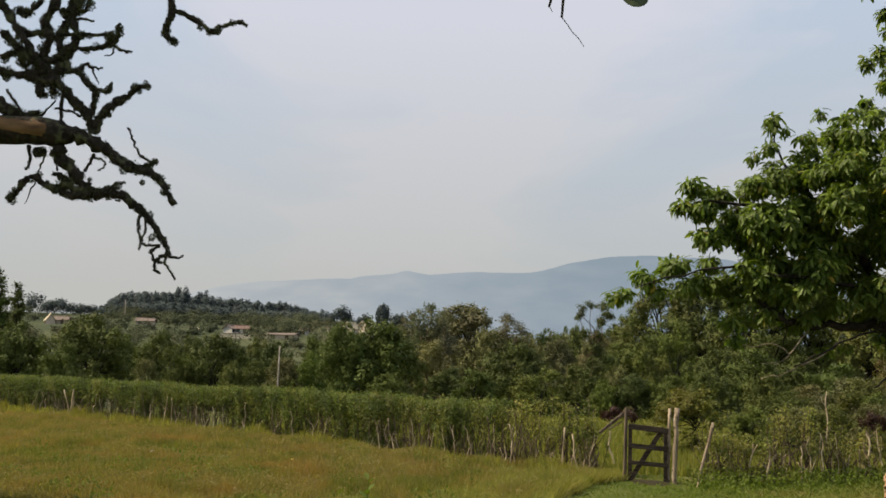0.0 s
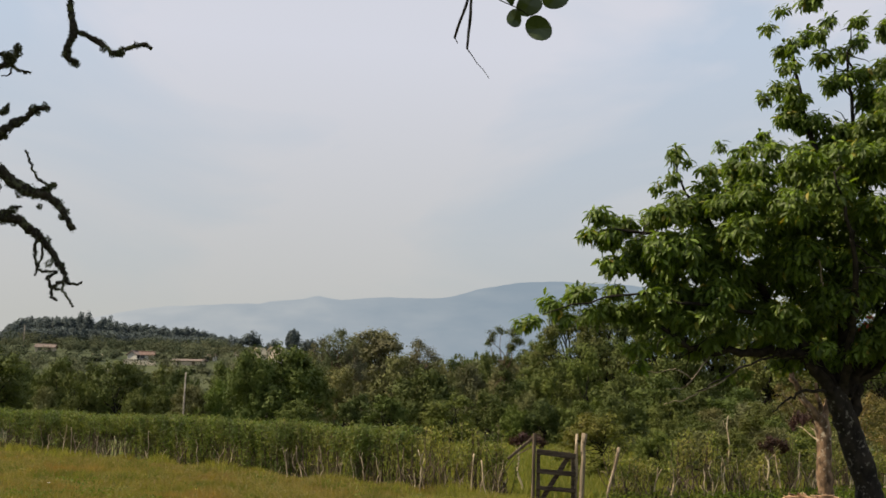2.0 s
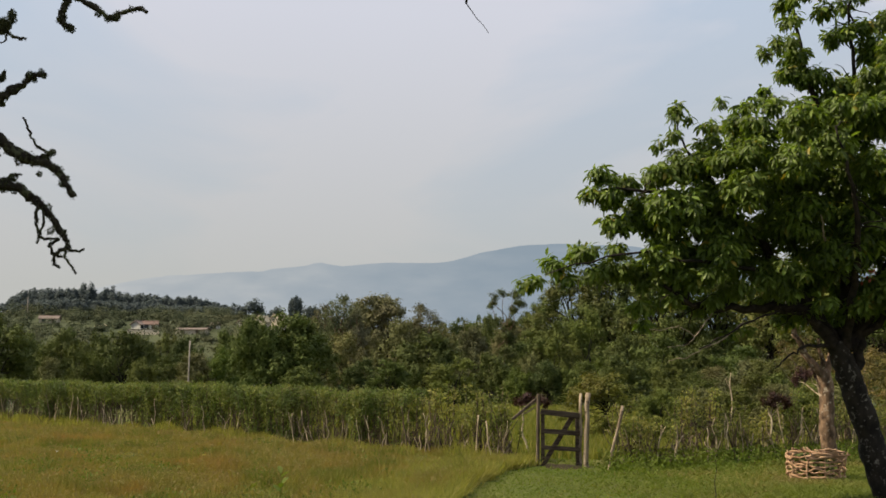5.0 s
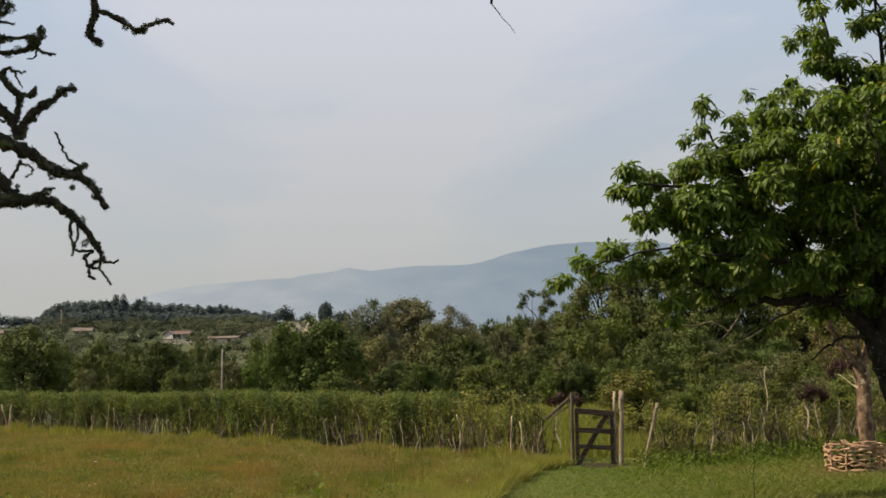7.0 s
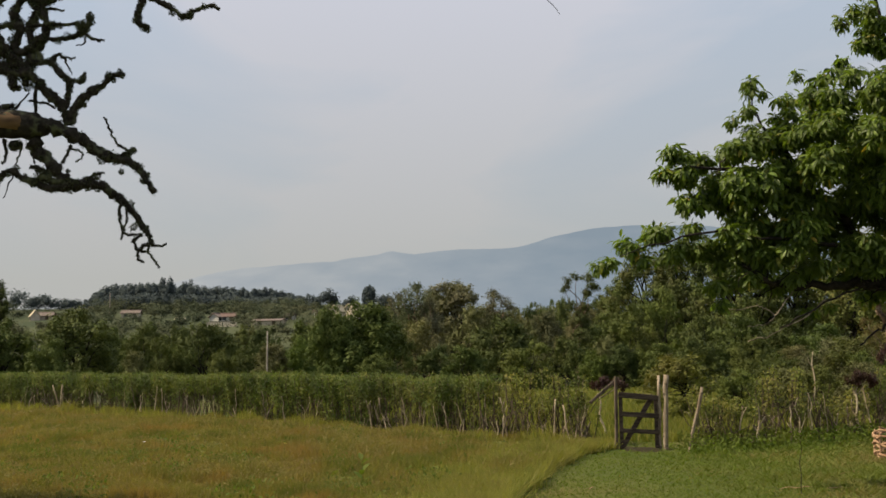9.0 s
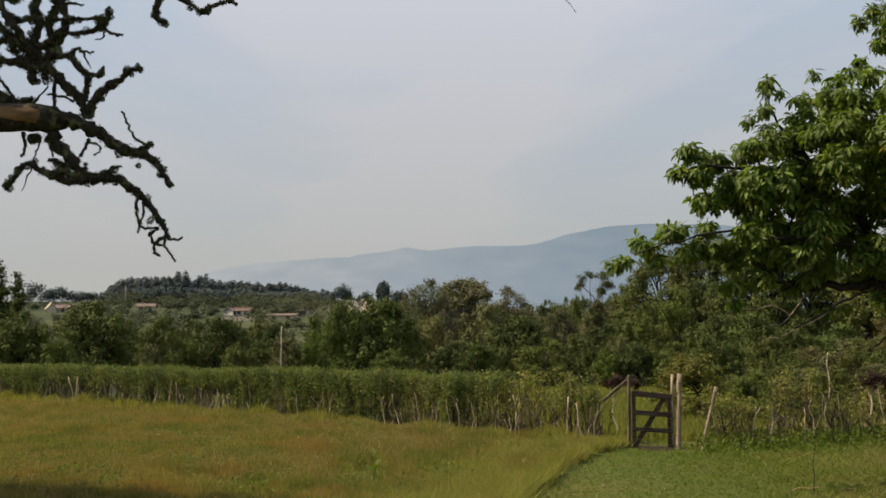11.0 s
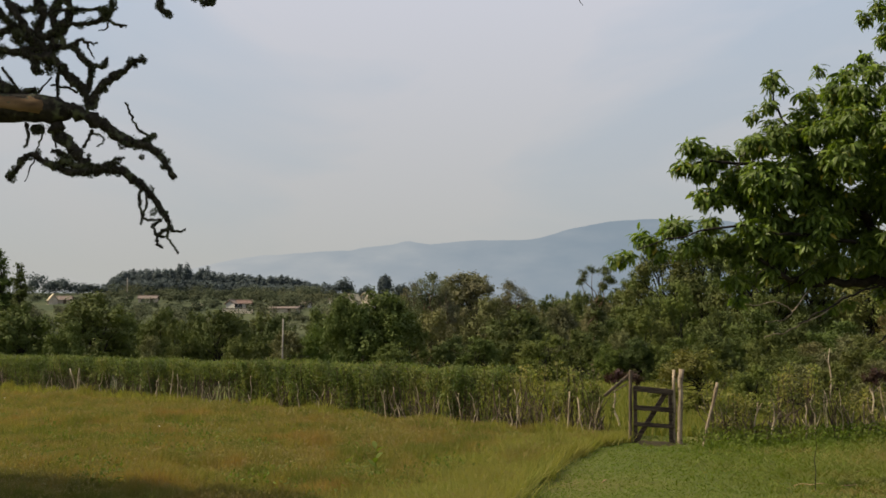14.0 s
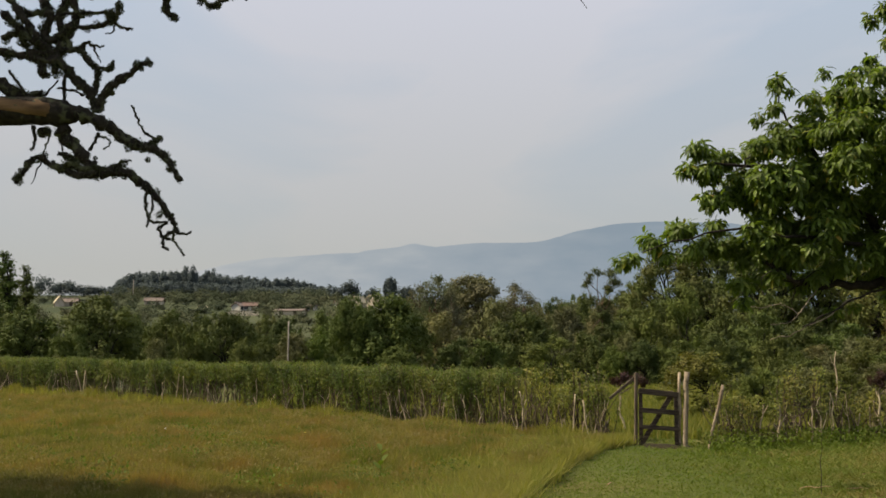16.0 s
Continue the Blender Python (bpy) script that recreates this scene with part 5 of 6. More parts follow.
def build_fork_tree():
    rng = np.random.RandomState(81)
    x, y = 8.72, 18.2
    root = thing("fork_tree", "pale sunlit tree trunk forking above the hedge", "tree", m=pose(x, y, float(ground_z(x, y))) @ Matrix.Diagonal((0.82, 0.82, 0.82, 1)))
    paths = [(smooth_path([(0, 0, -0.1), (-0.03, 0, 0.9), (-0.02, 0, 1.7), (-0.1, 0, 2.1)], 4), np.linspace(0.17, 0.145, 13)),
             limb_path(rng, (-0.05, 0, 1.9), (-0.75, 0, 2.9), 0.05, 0.05, 5, 0.095, 0.055), limb_path(rng, (-0.7, 0, 2.8), (-1.2, 0, 4.6), 0.03, 0.03, 5, 0.06, 0.02),
             limb_path(rng, (-0.05, 0, 1.9), (0.5, 0.2, 3.6), 0.05, 0.03, 5, 0.09, 0.04), limb_path(rng, (-0.05, 0, 1.7), (-0.25, -0.2, 2.8), 0.05, 0.03, 5, 0.07, 0.03)]
    part("trunk", tubes("trunk", paths[:1], 12, 0.10, rng), TRUNK_PALE, root, "pale brown bark lit by the sun")
    for p in paths[1:]:
        part("limb", tubes("limb", [p], 9, 0.05, rng), TRUNK_PALE, root)
    part("crown", crown_mesh("crown", rng, lobed(82, 9, 2.6, 5.2, 3.2, 0.6), 900, 5, 0.13, 0.3, 0.3, 0.5), BUSH_YELLOW, root)


build_fork_tree()

# ---- far hill: woods, houses, poles ----


def build_far_woods():
    rng = np.random.RandomState(91)

    def wood(label, mat, spots, per, size):
        allV, allF, base = [], [], 0
        for px, y, h, w, tall in spots:
            x = row_of(px, y)
            z = float(ground_z(x, y))
            if tall:
                lobes = [(x, y, z + h * 0.55, w * 0.5, w * 0.5, h * 0.47)]
            else:
                lobes = [(x + rng.normal() * w * 0.2, y + rng.normal() * w * 0.2, z + h * rng.uniform(0.42, 0.68), w * rng.uniform(0.22, 0.36), w * 0.3, h * rng.uniform(0.26, 0.38)) for _ in range(4)] + [(x, y, z + h * 0.3, w * 0.42, w * 0.42, h * 0.36)]
            P, out = in_lobes(rng, lobes, per, 0.5, 0.3)
            P = P + rng.normal(size=P.shape) * [0.3, 0.3, 0.22] * min(1.0, w / 4)
            L = size * rng.uniform(0.6, 1.4, per)
            # Leaves face nearly one way, flattening contrast in place of haze.
            V, F = leaves(P, np.cross(out, rng.normal(size=(per, 3))), out * 0.2 + [-0.25, -0.35, 0.7] + rng.normal(size=(per, 3)) * 0.3, L, L * 0.9, -1.0)
            allV.append(V), allF.append(F + base)
            base += len(V)
        ob = part("far_woods", mesh_from("far_woods", np.vstack(allV), np.vstack(allF)), mat)
        tagged(ob, label, "woods", "", "stuff")

    ridge = []
    for px in np.arange(197, 572, 2.6):
        top = np.interp(px, [198, 215, 250, 275, 300, 345, 385, 430, 480, 530, 555, 570], [5.1, 8.3, 9.2, 9.7, 8.8, 8.8, 8.1, 7.2, 6.2, 5.5, 4.6, 2.1])
        ridge.append((px + rng.normal() * 1.5, 415 + rng.normal() * 5, top * rng.uniform(0.78, 1.16), rng.uniform(2.8, 5.0), rng.random() < 0.75))
        ridge.append((px + rng.normal() * 1.5, 404 + rng.normal() * 4, top * rng.uniform(0.45, 0.75), rng.uniform(4, 6), False))
    for px, k in ((320, 12.7), (333, 12.7), (305, 10.2), (358, 10.6), (370, 11.1), (500, 7.6), (510, 7.2)):
        ridge.append((px, 412, k, 3.2, True))
    for px, h, w in ((70, 6.7, 9), (58, 5.0, 6), (88, 4.5, 6), (115, 4.9, 8), (128, 4.6, 6), (100, 4.0, 6), (155, 3.7, 9), (145, 3.0, 6), (170, 2.8, 6), (190, 3.1, 6), (48, 3.5, 7)):
        ridge.append((px, 400 + rng.normal() * 4, h * 1.4, w, False))
    for px, h, w in ((608, 8.6, 7.0), (590, 6.0, 7), (624, 6.2, 5), (650, 5, 6), (705, 6, 6), (722, 6, 6)):
        ridge.append((px, 360, h, w, False))
    ridge += [(684, 350, 8.6, 2.4, True), (690, 352, 8.0, 2.4, True), (677, 351, 7.6, 2.2, True)]
    wood("dark far woods along the hilltop", FAR_LEAF_HAZED, ridge, 620, 0.62)
    slope = []
    for lo, hi, near, far, count in ((40, 620, 225, 345, 300), (190, 620, 345, 392, 120), (-150, 620, 110, 220, 240)):
        for _ in range(count):
            h = 1.0 + 4.6 * rng.random() ** 2.2
            slope.append((rng.uniform(lo, hi), rng.uniform(near, far), h, h * rng.uniform(0.8, 1.4) + 1.0, rng.random() < 0.2))
    slope += [(rng.uniform(900, 1300), rng.uniform(140, 330), rng.uniform(4.0, 8.0), rng.uniform(4, 8), False) for _ in range(60)]
    slope += [(rng.uniform(620, 900), rng.uniform(130, 260), rng.uniform(4.0, 6.5), rng.uniform(4, 7), False) for _ in range(35)]
    homes = [(104, 320), (266, 330), (428, 300), (508, 280)]
    slope = [q for q in slope if not any(abs(q[0] - hx) < 34 and hy - 26 < q[1] < hy + 6 for hx, hy in homes)]
    slope = [q for q in slope if not (292 < q[1] < 318 and (60 < q[0] < 160 or 296 < q[0] < 345)) and not (250 < q[1] < 280 and 385 < q[0] < 465)]
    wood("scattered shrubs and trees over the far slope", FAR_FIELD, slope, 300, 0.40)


build_far_woods()


def gable_bm(w, d, h, rise):
    bm = bmesh.new()
    lo = [bm.verts.new(v) for v in ((-w / 2, -d / 2, -0.5), (w / 2, -d / 2, -0.5), (w / 2, d / 2, -0.5), (-w / 2, d / 2, -0.5))]
    hi = [bm.verts.new(v) for v in ((-w / 2, -d / 2, h), (w / 2, -d / 2, h), (w / 2, d / 2, h), (-w / 2, d / 2, h))]
    r1, r2 = bm.verts.new((-w / 2, 0, h + rise)), bm.verts.new((w / 2, 0, h + rise))
    for f in ((lo[0], lo[1], hi[1], hi[0]), (lo[2], lo[3], hi[3], hi[2]), (lo[1], lo[2], hi[2], r2, hi[1]), (lo[3], lo[0], hi[0], r1, hi[3]), (hi[0], hi[1], r2, r1), (hi[2], hi[3], r1, r2), tuple(reversed(lo))):
        bm.faces.new(f)
    return bm


def build_house(px, y, w, d, h, rise, turn, wall, roof, label, lift=-1.0):
    w, d, h, rise = w * 0.85, d * 0.85, max(2.1, h * 0.85), rise * 0.8
    x = row_of(px, y)
    root = thing("house", label, "house", "far houses", m=pose(x, y, float(ground_z(x, y)) + lift, 0, 0, turn))
    part("wall", gable_bm(w, d, h, rise), wall, root)
    slope = math.hypot(d / 2 + 0.5, rise)
    for s in (-1, 1):
        bm = box_bm(w + 0.9, slope + 0.3, 0.18, 0.03)
        ob = part("roof", bm, roof, root)
        a = math.degrees(math.atan2(rise, d / 2))
        ob.matrix_basis = pose(0, s * (d / 4 + 0.1), h + rise / 2 + 0.10, -s * a, 0, 0)
    n = max(2, int(w / 3))
    for i in range(n):
        wx = -w / 2 + (i + 0.5) * w / n
        if i == n // 2:
            part("door", box_bm(0.95, 0.12, 2.0, 0.01, (wx, -d / 2 - 0.03, 1.0)), POST_DARK, root)
        else:
            win = part("window", box_bm(1.35, 0.10, 1.15, 0.01, (wx, -d / 2 - 0.02, 1.55)), wall, root)
            part("pane", box_bm(1.15, 0.06, 0.95, 0.01, (wx, -d / 2 - 0.06, 1.55)), PANE, win)


build_house(112, 322, 7.5, 4.5, 2.2, 1.3, 5, WALL_CREAM, ROOF_BROWN, "small cream house with brown gable roof on hill")
build_house(97, 318, 3.2, 3.2, 2.5, 2.2, -60, WALL_CREAM, ROOF_PALE, "narrow cream gable house on hill")
build_house(266, 330, 6.5, 4.5, 1.9, 1.1, 4, WALL_CREAM, ROOF_BROWN, "low house with brown roof among hillside trees")
build_house(436, 300, 4.6, 3.6, 1.9, 1.1, 5, WALL_WHITE, ROOF_RED, "white house with faded red roof on hillside")
build_house(416, 299, 3.0, 4.0, 2.3, 1.2, 60, WALL_WHITE, ROOF_BROWN, "small white outhouse with brown roof on hillside")
build_house(508, 280, 9.5, 4.5, 1.7, 0.5, -14, WALL_CREAM, ROOF_BROWN, "long low cream shed with brown roof on hillside", -1.1)
build_house(628, 296, 4.0, 4.0, 5.2, 2.0, 58, WALL_CREAM, ROOF_PALE, "cream gable house with yellowish roof above bushes", -2.1)
build_house(655, 300, 4.5, 5.0, 5.4, 2.0, 55, WALL_CREAM, ROOF_PALE, "tall cream gable house with yellowish roof above bushes", -2.1)
build_house(352, 290, 2.2, 2.2, 1.8, 0.5, 30, WALL_WHITE, ROOF_PALE, "tiny white shed on far hillside")
build_house(546, 300, 2.4, 2.2, 1.8, 0.6, -30, WALL_WHITE, ROOF_BROWN, "tiny white outbuilding below far woods")
build_house(594, 310, 3.0, 2.6, 2.0, 0.9, 40, WALL_WHITE, ROOF_BROWN, "small white gable house behind bushes")
build_house(943, 330, 3.5, 3.5, 2.2, 1.0, -24, WALL_WHITE, ROOF_BROWN, "tiny white house among far trees")


def build_garden_wall():
    x = row_of(424, 276)
    root = thing("garden_wall", "long low cream garden wall on far hillside", "wall", m=pose(x, 276, float(ground_z(x, 276)), 0, 0, -14))
    part("masonry", box_bm(9.0, 0.3, 1.5, 0.03, (0, 0, 0.5)), WALL_CREAM, root)
    part("coping", box_bm(9.1, 0.42, 0.12, 0.03, (0, 0, 1.31)), ROOF_BROWN, root)


build_garden_wall()


def build_pole(px, y, h, r, label, arm):
    x = row_of(px, y)
    root = thing("utility_pole", label, "pole", m=pose(x, y, float(ground_z(x, y))))
    part("shaft", tubes("shaft", [(np.array([(0, 0, -0.5), (0.01, 0, h * 0.5), (0.02, 0, h)]), np.array([r, r * 0.85, r * 0.65]))], 8), CONCRETE, root)
    if arm:
        part("crossarm", box_bm(arm, 0.08, 0.08, 0.01, (0, 0, h - 0.25)), POST_DARK, root)


build_pole(504, 44, 2.86, 0.045, "pale wooden utility pole among bushes", 0)
build_pole(228, 345, 7.5, 0.17, "tall pale pole on far hill", 0)
build_pole(955, 150, 8.3, 0.06, "thin pale mast above far trees", 0)

# ---- grass ----


def path_edge(y):
    """x of the border between tall meadow grass and the mown path."""
    return np.interp(y, [6, 11.8, 13.6, 15.5, 17.4, 18.4, 19.0], [-0.6, 0.85, 1.28, 1.85, 2.65, 3.2, 3.3])


def hedge_y(x):
    return np.interp(x, [-26, -16.1, -4.3, 3.0], [48, 38.6, 27.2, 19.0])


def blades(rng, x, y, h, w, lean):
    n = len(x)
    z = ground_z(x, y)
    a = rng.uniform(0, 2 * np.pi, n)
    s = np.stack([np.cos(a), np.sin(a), np.zeros(n)], 1) * (w / 2)[:, None]
    b = np.stack([x, y, z - 0.01], 1)
    tip = b + np.stack([rng.normal(size=n) * lean * h, rng.normal(size=n) * lean * h, h], 1)
    V = np.stack([b - s, b + s, tip], 1).reshape(-1, 3)
    return V, np.arange(3 * n).reshape(-1, 3)


def build_grass():
    rng = np.random.RandomState(101)
    n = 600000
    y = np.exp(rng.uniform(math.log(7.5), math.log(44), n))
    x = rng.uniform(-0.48, 0.22, n) * y
    keep = (x < path_edge(y) + rng.normal(size=n) * 0.08) & (y < hedge_y(x) + 0.5)
    x, y = x[keep], y[keep]
    tall = np.array([0.85 + 0.5 * noise.noise(Vector((a * 0.35, b * 0.35, 0))) + 0.8 * noise.noise(Vector((a * 1.3, b * 1.0, 5))) + 0.8 * noise.noise(Vector((a * 3.1, b * 2.0, 9))) for a, b in zip(x, y)])
    tall = np.clip(tall, 0.25, 1.8)
    edge = np.clip(1.5 - np.abs(path_edge(y) - x - 0.25) * 1.2, 1.0, 1.5) * np.clip((hedge_y(x) - y) / 2.5, 0.7, 1)
    tall = np.where(edge > 1.2, np.maximum(tall, 0.8), tall)
    h = 0.15 * tall * rng.uniform(0.45, 1.25, len(x)) * edge
    V, F = blades(rng, x, y, h, 0.004 + 0.0006 * y, 0.4)
    tagged(part("meadow_grass", mesh_from("meadow_grass", V, F), MEADOW), "tall yellow-brown seeding meadow grass", "grass", "", "stuff")
    # seed heads at the tips
    thick = np.array([noise.noise(Vector((a * 0.45, b * 0.3, 21))) + 0.6 * noise.noise(Vector((a * 1.7, b * 1.1, 33))) for a, b in zip(x, y)])
    odds = np.clip(0.35 + 1.3 * thick, 0.03, 1.0)
    pick = rng.choice(len(x), 75000, False, odds / odds.sum())
    xs, ys, hs = x[pick], y[pick], h[pick]
    q = np.stack([xs + rng.normal(size=len(xs)) * 0.05, ys + rng.normal(size=len(xs)) * 0.05, ground_z(xs, ys) + hs * rng.uniform(0.7, 1.25, len(xs))], 1)
    L = rng.uniform(0.018, 0.034, len(xs)) * np.interp(ys, [8, 40], [0.9, 2.2])
    V, F = leaves(q, rng.normal(size=(len(xs), 3)) * 0.6 + [0, 0, 0.8], rng.normal(size=(len(xs), 3)) + [-0.3, -0.5, 0.5], L, L * 0.5, -1.0)
    tagged(part("seed_heads", mesh_from("seed_heads", V, F), SEED), "small tan seed heads over the meadow grass", "grass", "", "stuff")
    # thick pale fringe beside the mown path
    m = 52000
    y2 = np.exp(rng.uniform(math.log(8.5), math.log(18.6), m))
    off = np.abs(rng.normal(size=m)) * 0.75
    x2 = path_edge(y2) + 0.06 - off + 0.12 * np.sin(y2 * 2.3) * np.sin(y2 * 5.1) + 0.07 * rng.normal(size=m)
    h2 = rng.uniform(0.14, 0.34, m) * np.interp(y2, [9, 18], [1.15, 0.75]) * np.interp(off, [0, 0.5, 1.6], [1.0, 0.9, 0.65])
    V, F = blades(rng, x2, y2, h2, 0.006 + 0.0007 * y2, 0.55)
    tagged(part("fringe_grass", mesh_from("fringe_grass", V, F), FRINGE), "tall pale yellow-green grass fringing the mown path", "grass", "", "stuff")
    n = 250000
    y = np.exp(rng.uniform(math.log(7.5), math.log(24), n))
    x = rng.uniform(-0.1, 0.62, n) * y
    keep = (x > path_edge(y) - 0.15) & (y < np.where(x < 4.6, 24, 18.4 + 0.3 * (x - 5)))
    x, y = x[keep], y[keep]
    rough = np.clip((x - 4.5 + rng.normal(size=len(x))) / 2.0, 0, 1)
    h = (0.022 + 0.07 * rough) * rng.uniform(0.5, 1.4, len(x))
    bare = np.hypot((x - 3.80) / 0.50, (y - 18.15) / 0.60) < 0.8 + 0.4 * rng.normal(size=len(x))
    dry = x > 3.3 + 0.3 * (y - 11) + 1.2 * rng.normal(size=len(x))
    for mask, mat, label in ((~dry & ~bare, LAWN, "short mown green grass on the path to gate"), (dry & ~bare, DRY_LAWN, "short thin dry grass under the tree")):
        V, F = blades(rng, x[mask], y[mask], h[mask], 0.010 + 0.0013 * y[mask], 1.5)
        tagged(part("lawn_grass", mesh_from("lawn_grass", V, F), mat), label, "grass", "", "stuff")
    # field beyond the gate
    n = 90000
    y = np.exp(rng.uniform(math.log(19), math.log(44), n))
    x = rng.uniform(-0.2, 0.6, n) * y
    keep = y > hedge_y(x) + 0.6
    x, y = x[keep], y[keep]
    V, F = blades(rng, x, y, 0.22 * rng.uniform(0.5, 1.3, len(x)), 0.01 + 0.001 * y, 0.25)
    tagged(part("field_grass", mesh_from("field_grass", V, F), FIELD), "yellowish rough field grass beyond gate", "grass", "", "stuff")
    # leafy weeds along the foot of the straggly hedge
    n = 16000
    x = rng.uniform(4.4, 14, n)
    y = 18.4 + 0.3 * (x - 5) - np.abs(rng.normal(size=n)) * 0.8
    V, F = leaves(np.stack([x, y, ground_z(x, y) + rng.random(n) ** 1.5 * 0.32 * np.clip(1.3 - (18.4 + 0.3 * (x - 5) - y) * 0.6, 0.15, 1)], 1), rng.normal(size=(n, 3)) + [0, 0, 0.4], rng.normal(size=(n, 3)) + [0, 0, 1.0], rng.uniform(0.04, 0.09, n), rng.uniform(0.02, 0.045, n))
    tagged(part("weeds", mesh_from("weeds", V, F), WEED), "bright green leafy weeds along hedge foot", "weeds", "", "stuff")
    # ragged taller grass along the foot of the hedge
    m = 26000
    x3 = rng.uniform(-17, 3.0, m)
    y3 = hedge_y(x3) + 0.15 - np.abs(rng.normal(size=m)) * 0.55
    tuft = np.array([noise.noise(Vector((a * 1.6, b * 0.4, 3))) for a, b in zip(x3, y3)])
    h3 = np.clip(0.17 + 0.30 * tuft, 0.05, 0.42) * rng.uniform(0.5, 1.3, m)
    V, F = blades(rng, x3, y3, h3, 0.006 + 0.0007 * y3, 0.35)
    tagged(part("hedge_foot_grass", mesh_from("hedge_foot_grass", V, F), FRINGE), "ragged pale grass along the foot of the hedge", "grass", "", "stuff")
    # low green herbs scattered through the meadow
    n = 70
    y = np.exp(rng.uniform(math.log(11.3), math.log(26), n))
    x = rng.uniform(-0.45, 0.05, n) * y
    ok = (x < path_edge(y) - 0.5) & (y < hedge_y(x) - 1.0)
    s = np.repeat(np.nonzero(ok)[0], 60)
    k = len(s)
    at = np.stack([x[s] + rng.normal(size=k) * 0.16, y[s] + rng.normal(size=k) * 0.12], 1)
    V, F = leaves(np.column_stack([at, ground_z(at[:, 0], at[:, 1]) + rng.uniform(0.04, 0.20, k)]), rng.normal(size=(k, 3)) + [0, 0, 0.5], rng.normal(size=(k, 3)) * 0.5 + [0, -0.2, 1.0], rng.uniform(0.03, 0.07, k), rng.uniform(0.015, 0.035, k))
    tagged(part("meadow_herbs", mesh_from("meadow_herbs", V, F), WEED), "low green herbs growing through the meadow grass", "weeds", "", "stuff")
    # one taller weed in the meadow
    root = thing("weed", "single pale green broad-leaved weed in meadow", "weed", m=pose(-0.82, 12.9, float(ground_z(-0.82, 12.9))))
    part("stem", tubes("stem", [limb_path(rng, (0, 0, -0.05), (0.02, 0, 0.42), 0, 0.03, 4, 0.008, 0.005)], 5), WEED, root)
    for i in range(7):
        a, z = i * 2.4, 0.15 + 0.045 * i
        V, F = leaves(np.array([[0.0, 0.0, z]]), np.array([[math.cos(a), math.sin(a), 0.7]]), np.array([[0.0, 0.0, 1.0]]), [0.17], [0.07], 0.1)
        part("leaf", mesh_from("leaf", V, F), WEED, root)


build_grass()

# ---- small things in the grass ----


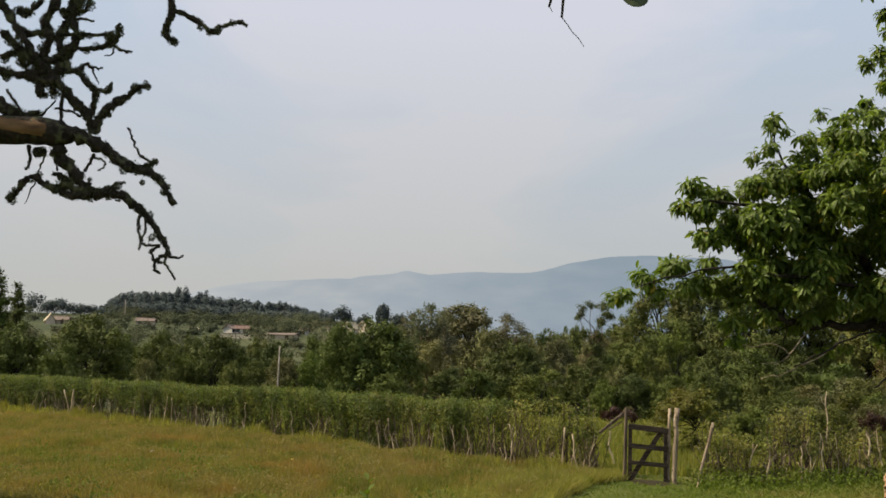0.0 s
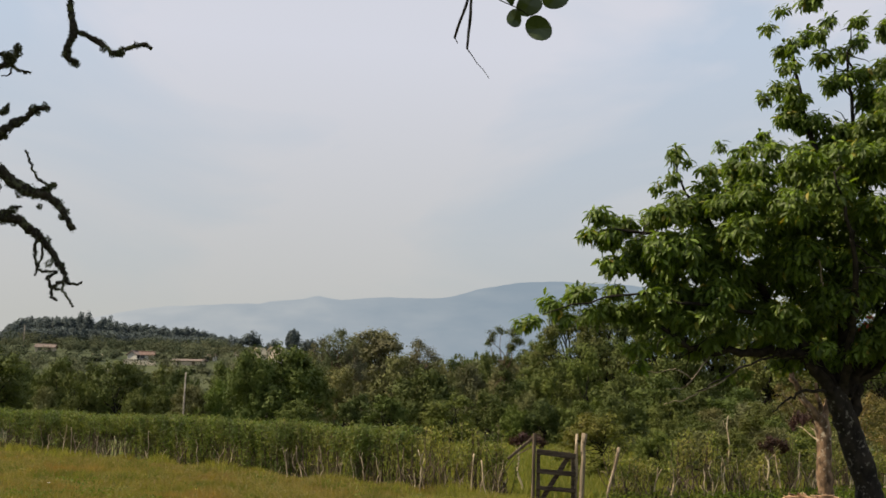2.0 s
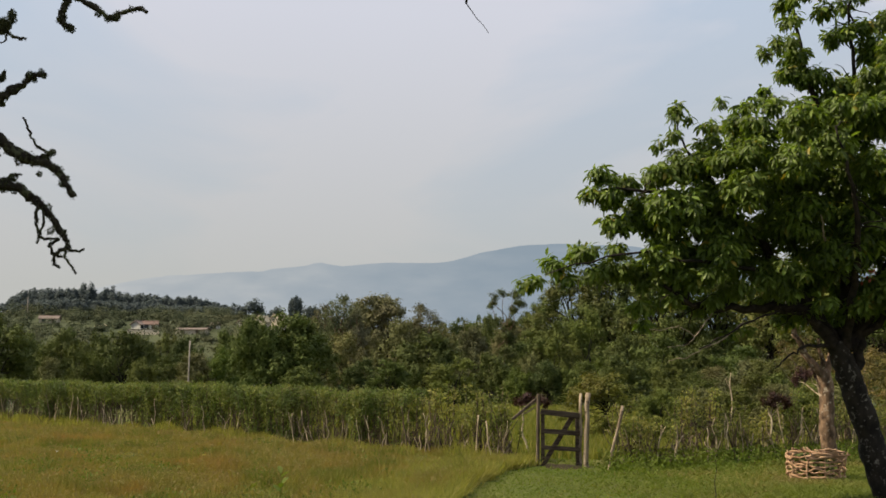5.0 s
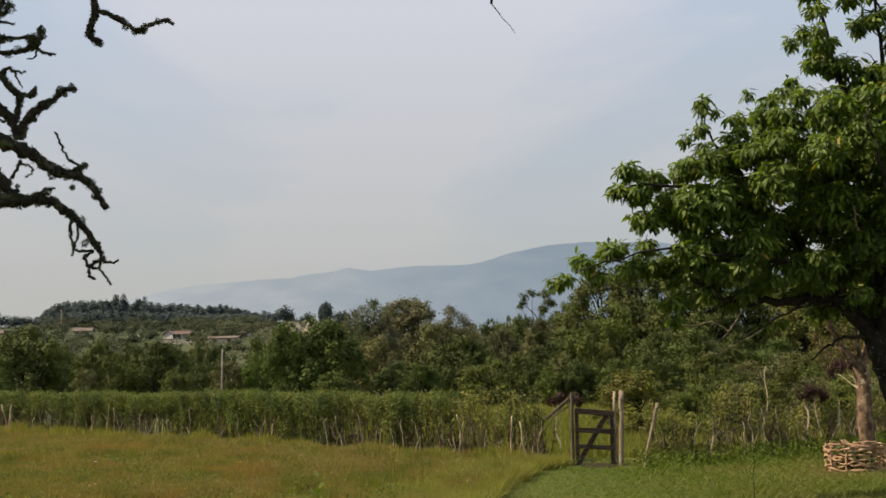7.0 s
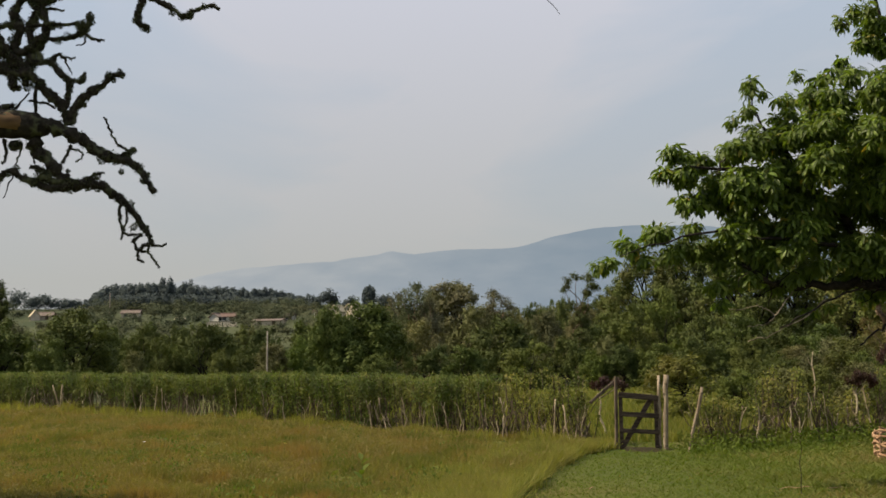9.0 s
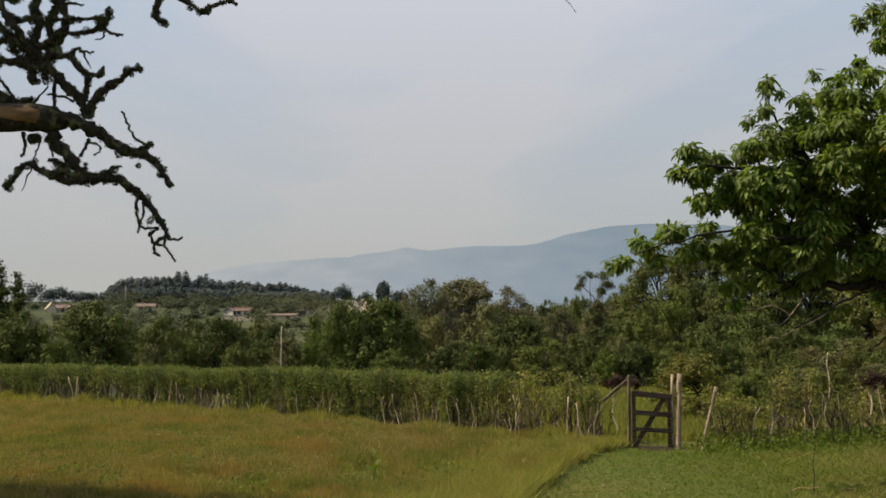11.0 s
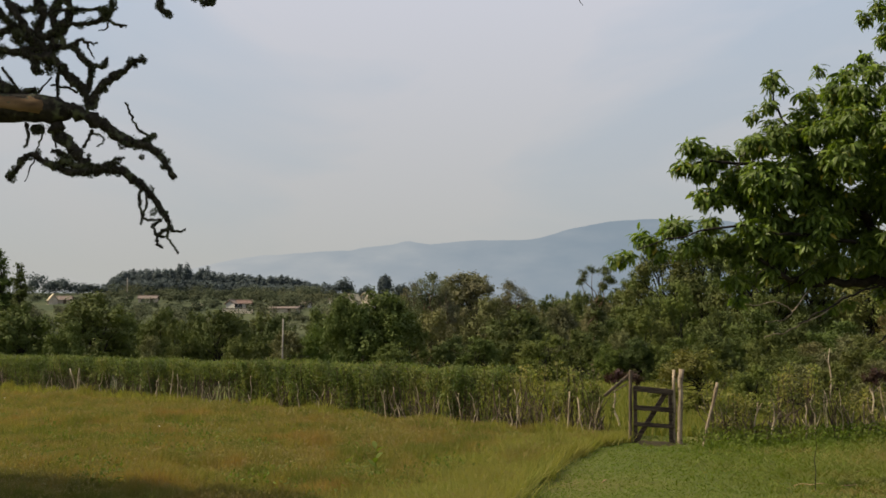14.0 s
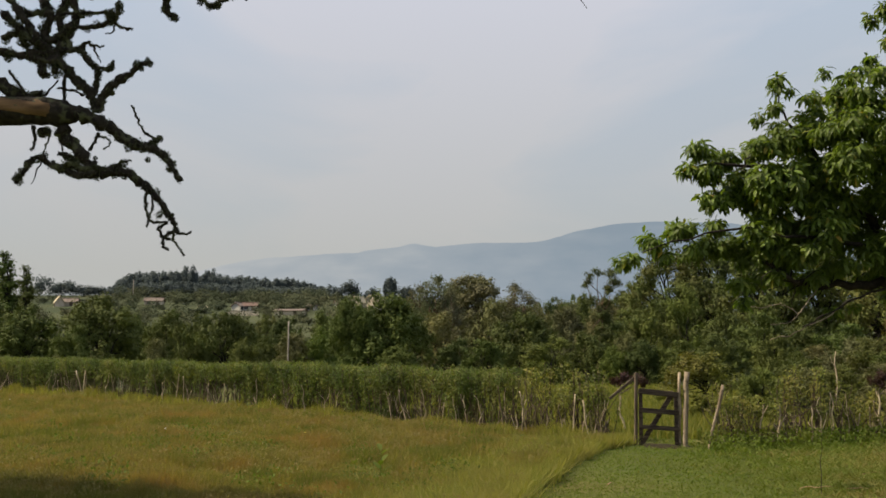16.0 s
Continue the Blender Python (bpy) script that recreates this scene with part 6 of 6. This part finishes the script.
def build_small():
    rng = np.random.RandomState(131)
    for x, y, h, head, label in ((-2.35, 17.0, 0.30, FLOWER_YELLOW, "single yellow wildflower in tall meadow grass"), (-11.7, 27.5, 0.32, FLOWER_WHITE, "single white wildflower in tall meadow grass"), (-5.2, 19.0, 0.26, FLOWER_WHITE, "small white wildflower in meadow grass")):
        root = thing("wildflower", label, "flower", m=pose(x, y, float(ground_z(x, y))))
        part("stem", tubes("stem", [limb_path(rng, (0, 0, -0.03), (0.02, 0, h), 0, 0.02, 4, 0.004, 0.003)], 5), WEED, root)
        n = 8
        a = np.arange(n) * 2 * np.pi / n
        V, F = leaves(np.tile([0.02, 0, h], (n, 1)), np.stack([np.cos(a), np.sin(a), np.full(n, 0.3)], 1), np.tile([0, 0, 1.0], (n, 1)), np.full(n, 0.035), np.full(n, 0.022))
        part("blossom", mesh_from("blossom", V, F), head, root)
    root = thing("weed_stalk", "thin dark dry weed stalk standing in short grass", "weed", m=pose(4.23, 11.7, float(ground_z(4.23, 11.7))))
    part("stem", tubes("stem", [limb_path(rng, (0, 0, -0.03), (0.01, 0, 0.62), 0, 0.015, 6, 0.006, 0.003)], 5), TRUNK_DARK, root)
    for i in range(9):
        z, a = 0.40 + 0.025 * i, i * 2.4
        V, F = leaves(np.array([[0.0, 0.0, z]]), np.array([[math.cos(a), math.sin(a), 0.5]]), np.array([[0.0, 0.0, 1.0]]), [0.06], [0.025], 0.1)
        part("leaf", mesh_from("leaf", V, F), WEED, root)
    for x, y, a, L, r in ((4.33, 12.13, 4, 0.42, 0.005), (4.75, 12.0, -12, 0.25, 0.004), (2.03, 12.9, 60, 0.12, 0.008), (5.6, 13.6, 25, 0.4, 0.007)):
        ob = part("fallen_stick", tubes("fallen_stick", [limb_path(rng, (-L / 2, 0, 0), (L / 2, 0, 0.01), 0.02, 0.02, 5, r, r * 0.7)], 6, 0.08, rng), STICK)
        ob.matrix_basis = pose(x, y, float(ground_z(x, y)) + r + 0.012, 0, 0, a)
        tagged(ob, "pale dry stick lying in short grass", "stick", "sticks in the grass")
    root = thing("bare_sapling", "pale bare dead sapling behind the straggly hedge", "sapling", m=pose(9.0, 23.8, float(ground_z(9.0, 23.8))))
    part("stem", tubes("stem", [limb_path(rng, (0, 0, -0.1), (0.03, 0, 1.62), 0, 0.02, 7, 0.022, 0.012)], 7, 0.1, rng), STEM_PALE, root)
    part("twig", tubes("twig", [limb_path(rng, (0.02, 0, 1.2), (-0.1, 0, 1.5), 0, 0.04, 4, 0.009, 0.005)], 6, 0.1, rng), STEM_PALE, root)
    # trodden gateway mud, its dark colour also standing in for the gate's shadow
    a = np.linspace(0, 2 * np.pi, 40, endpoint=False)
    k = 1 + 0.16 * np.sin(3 * a + 1) + 0.1 * np.sin(7 * a)
    ring = np.stack([3.80 + 0.52 * k * np.cos(a), 18.15 + 0.62 * k * np.sin(a)], 1)
    inner = (ring - [3.80, 18.15]) * 0.8 + [3.80, 18.15]
    V = np.vstack([np.column_stack([q, ground_z(q[:, 0], q[:, 1]) + d]) for q, d in ((ring, -0.01), (inner, 0.007))])
    F = [(i, (i + 1) % 40, 40 + (i + 1) % 40, 40 + i) for i in range(40)]
    F += [(40 + i, 41 + i, 78 - i, 79 - i) for i in range(19)]
    tagged(part("mud_patch", mesh_from("mud_patch", V, F, True), MUD_AND_SHADOW), "bare trodden gateway mud, darkened for the gate shadow", "mud")


build_small()
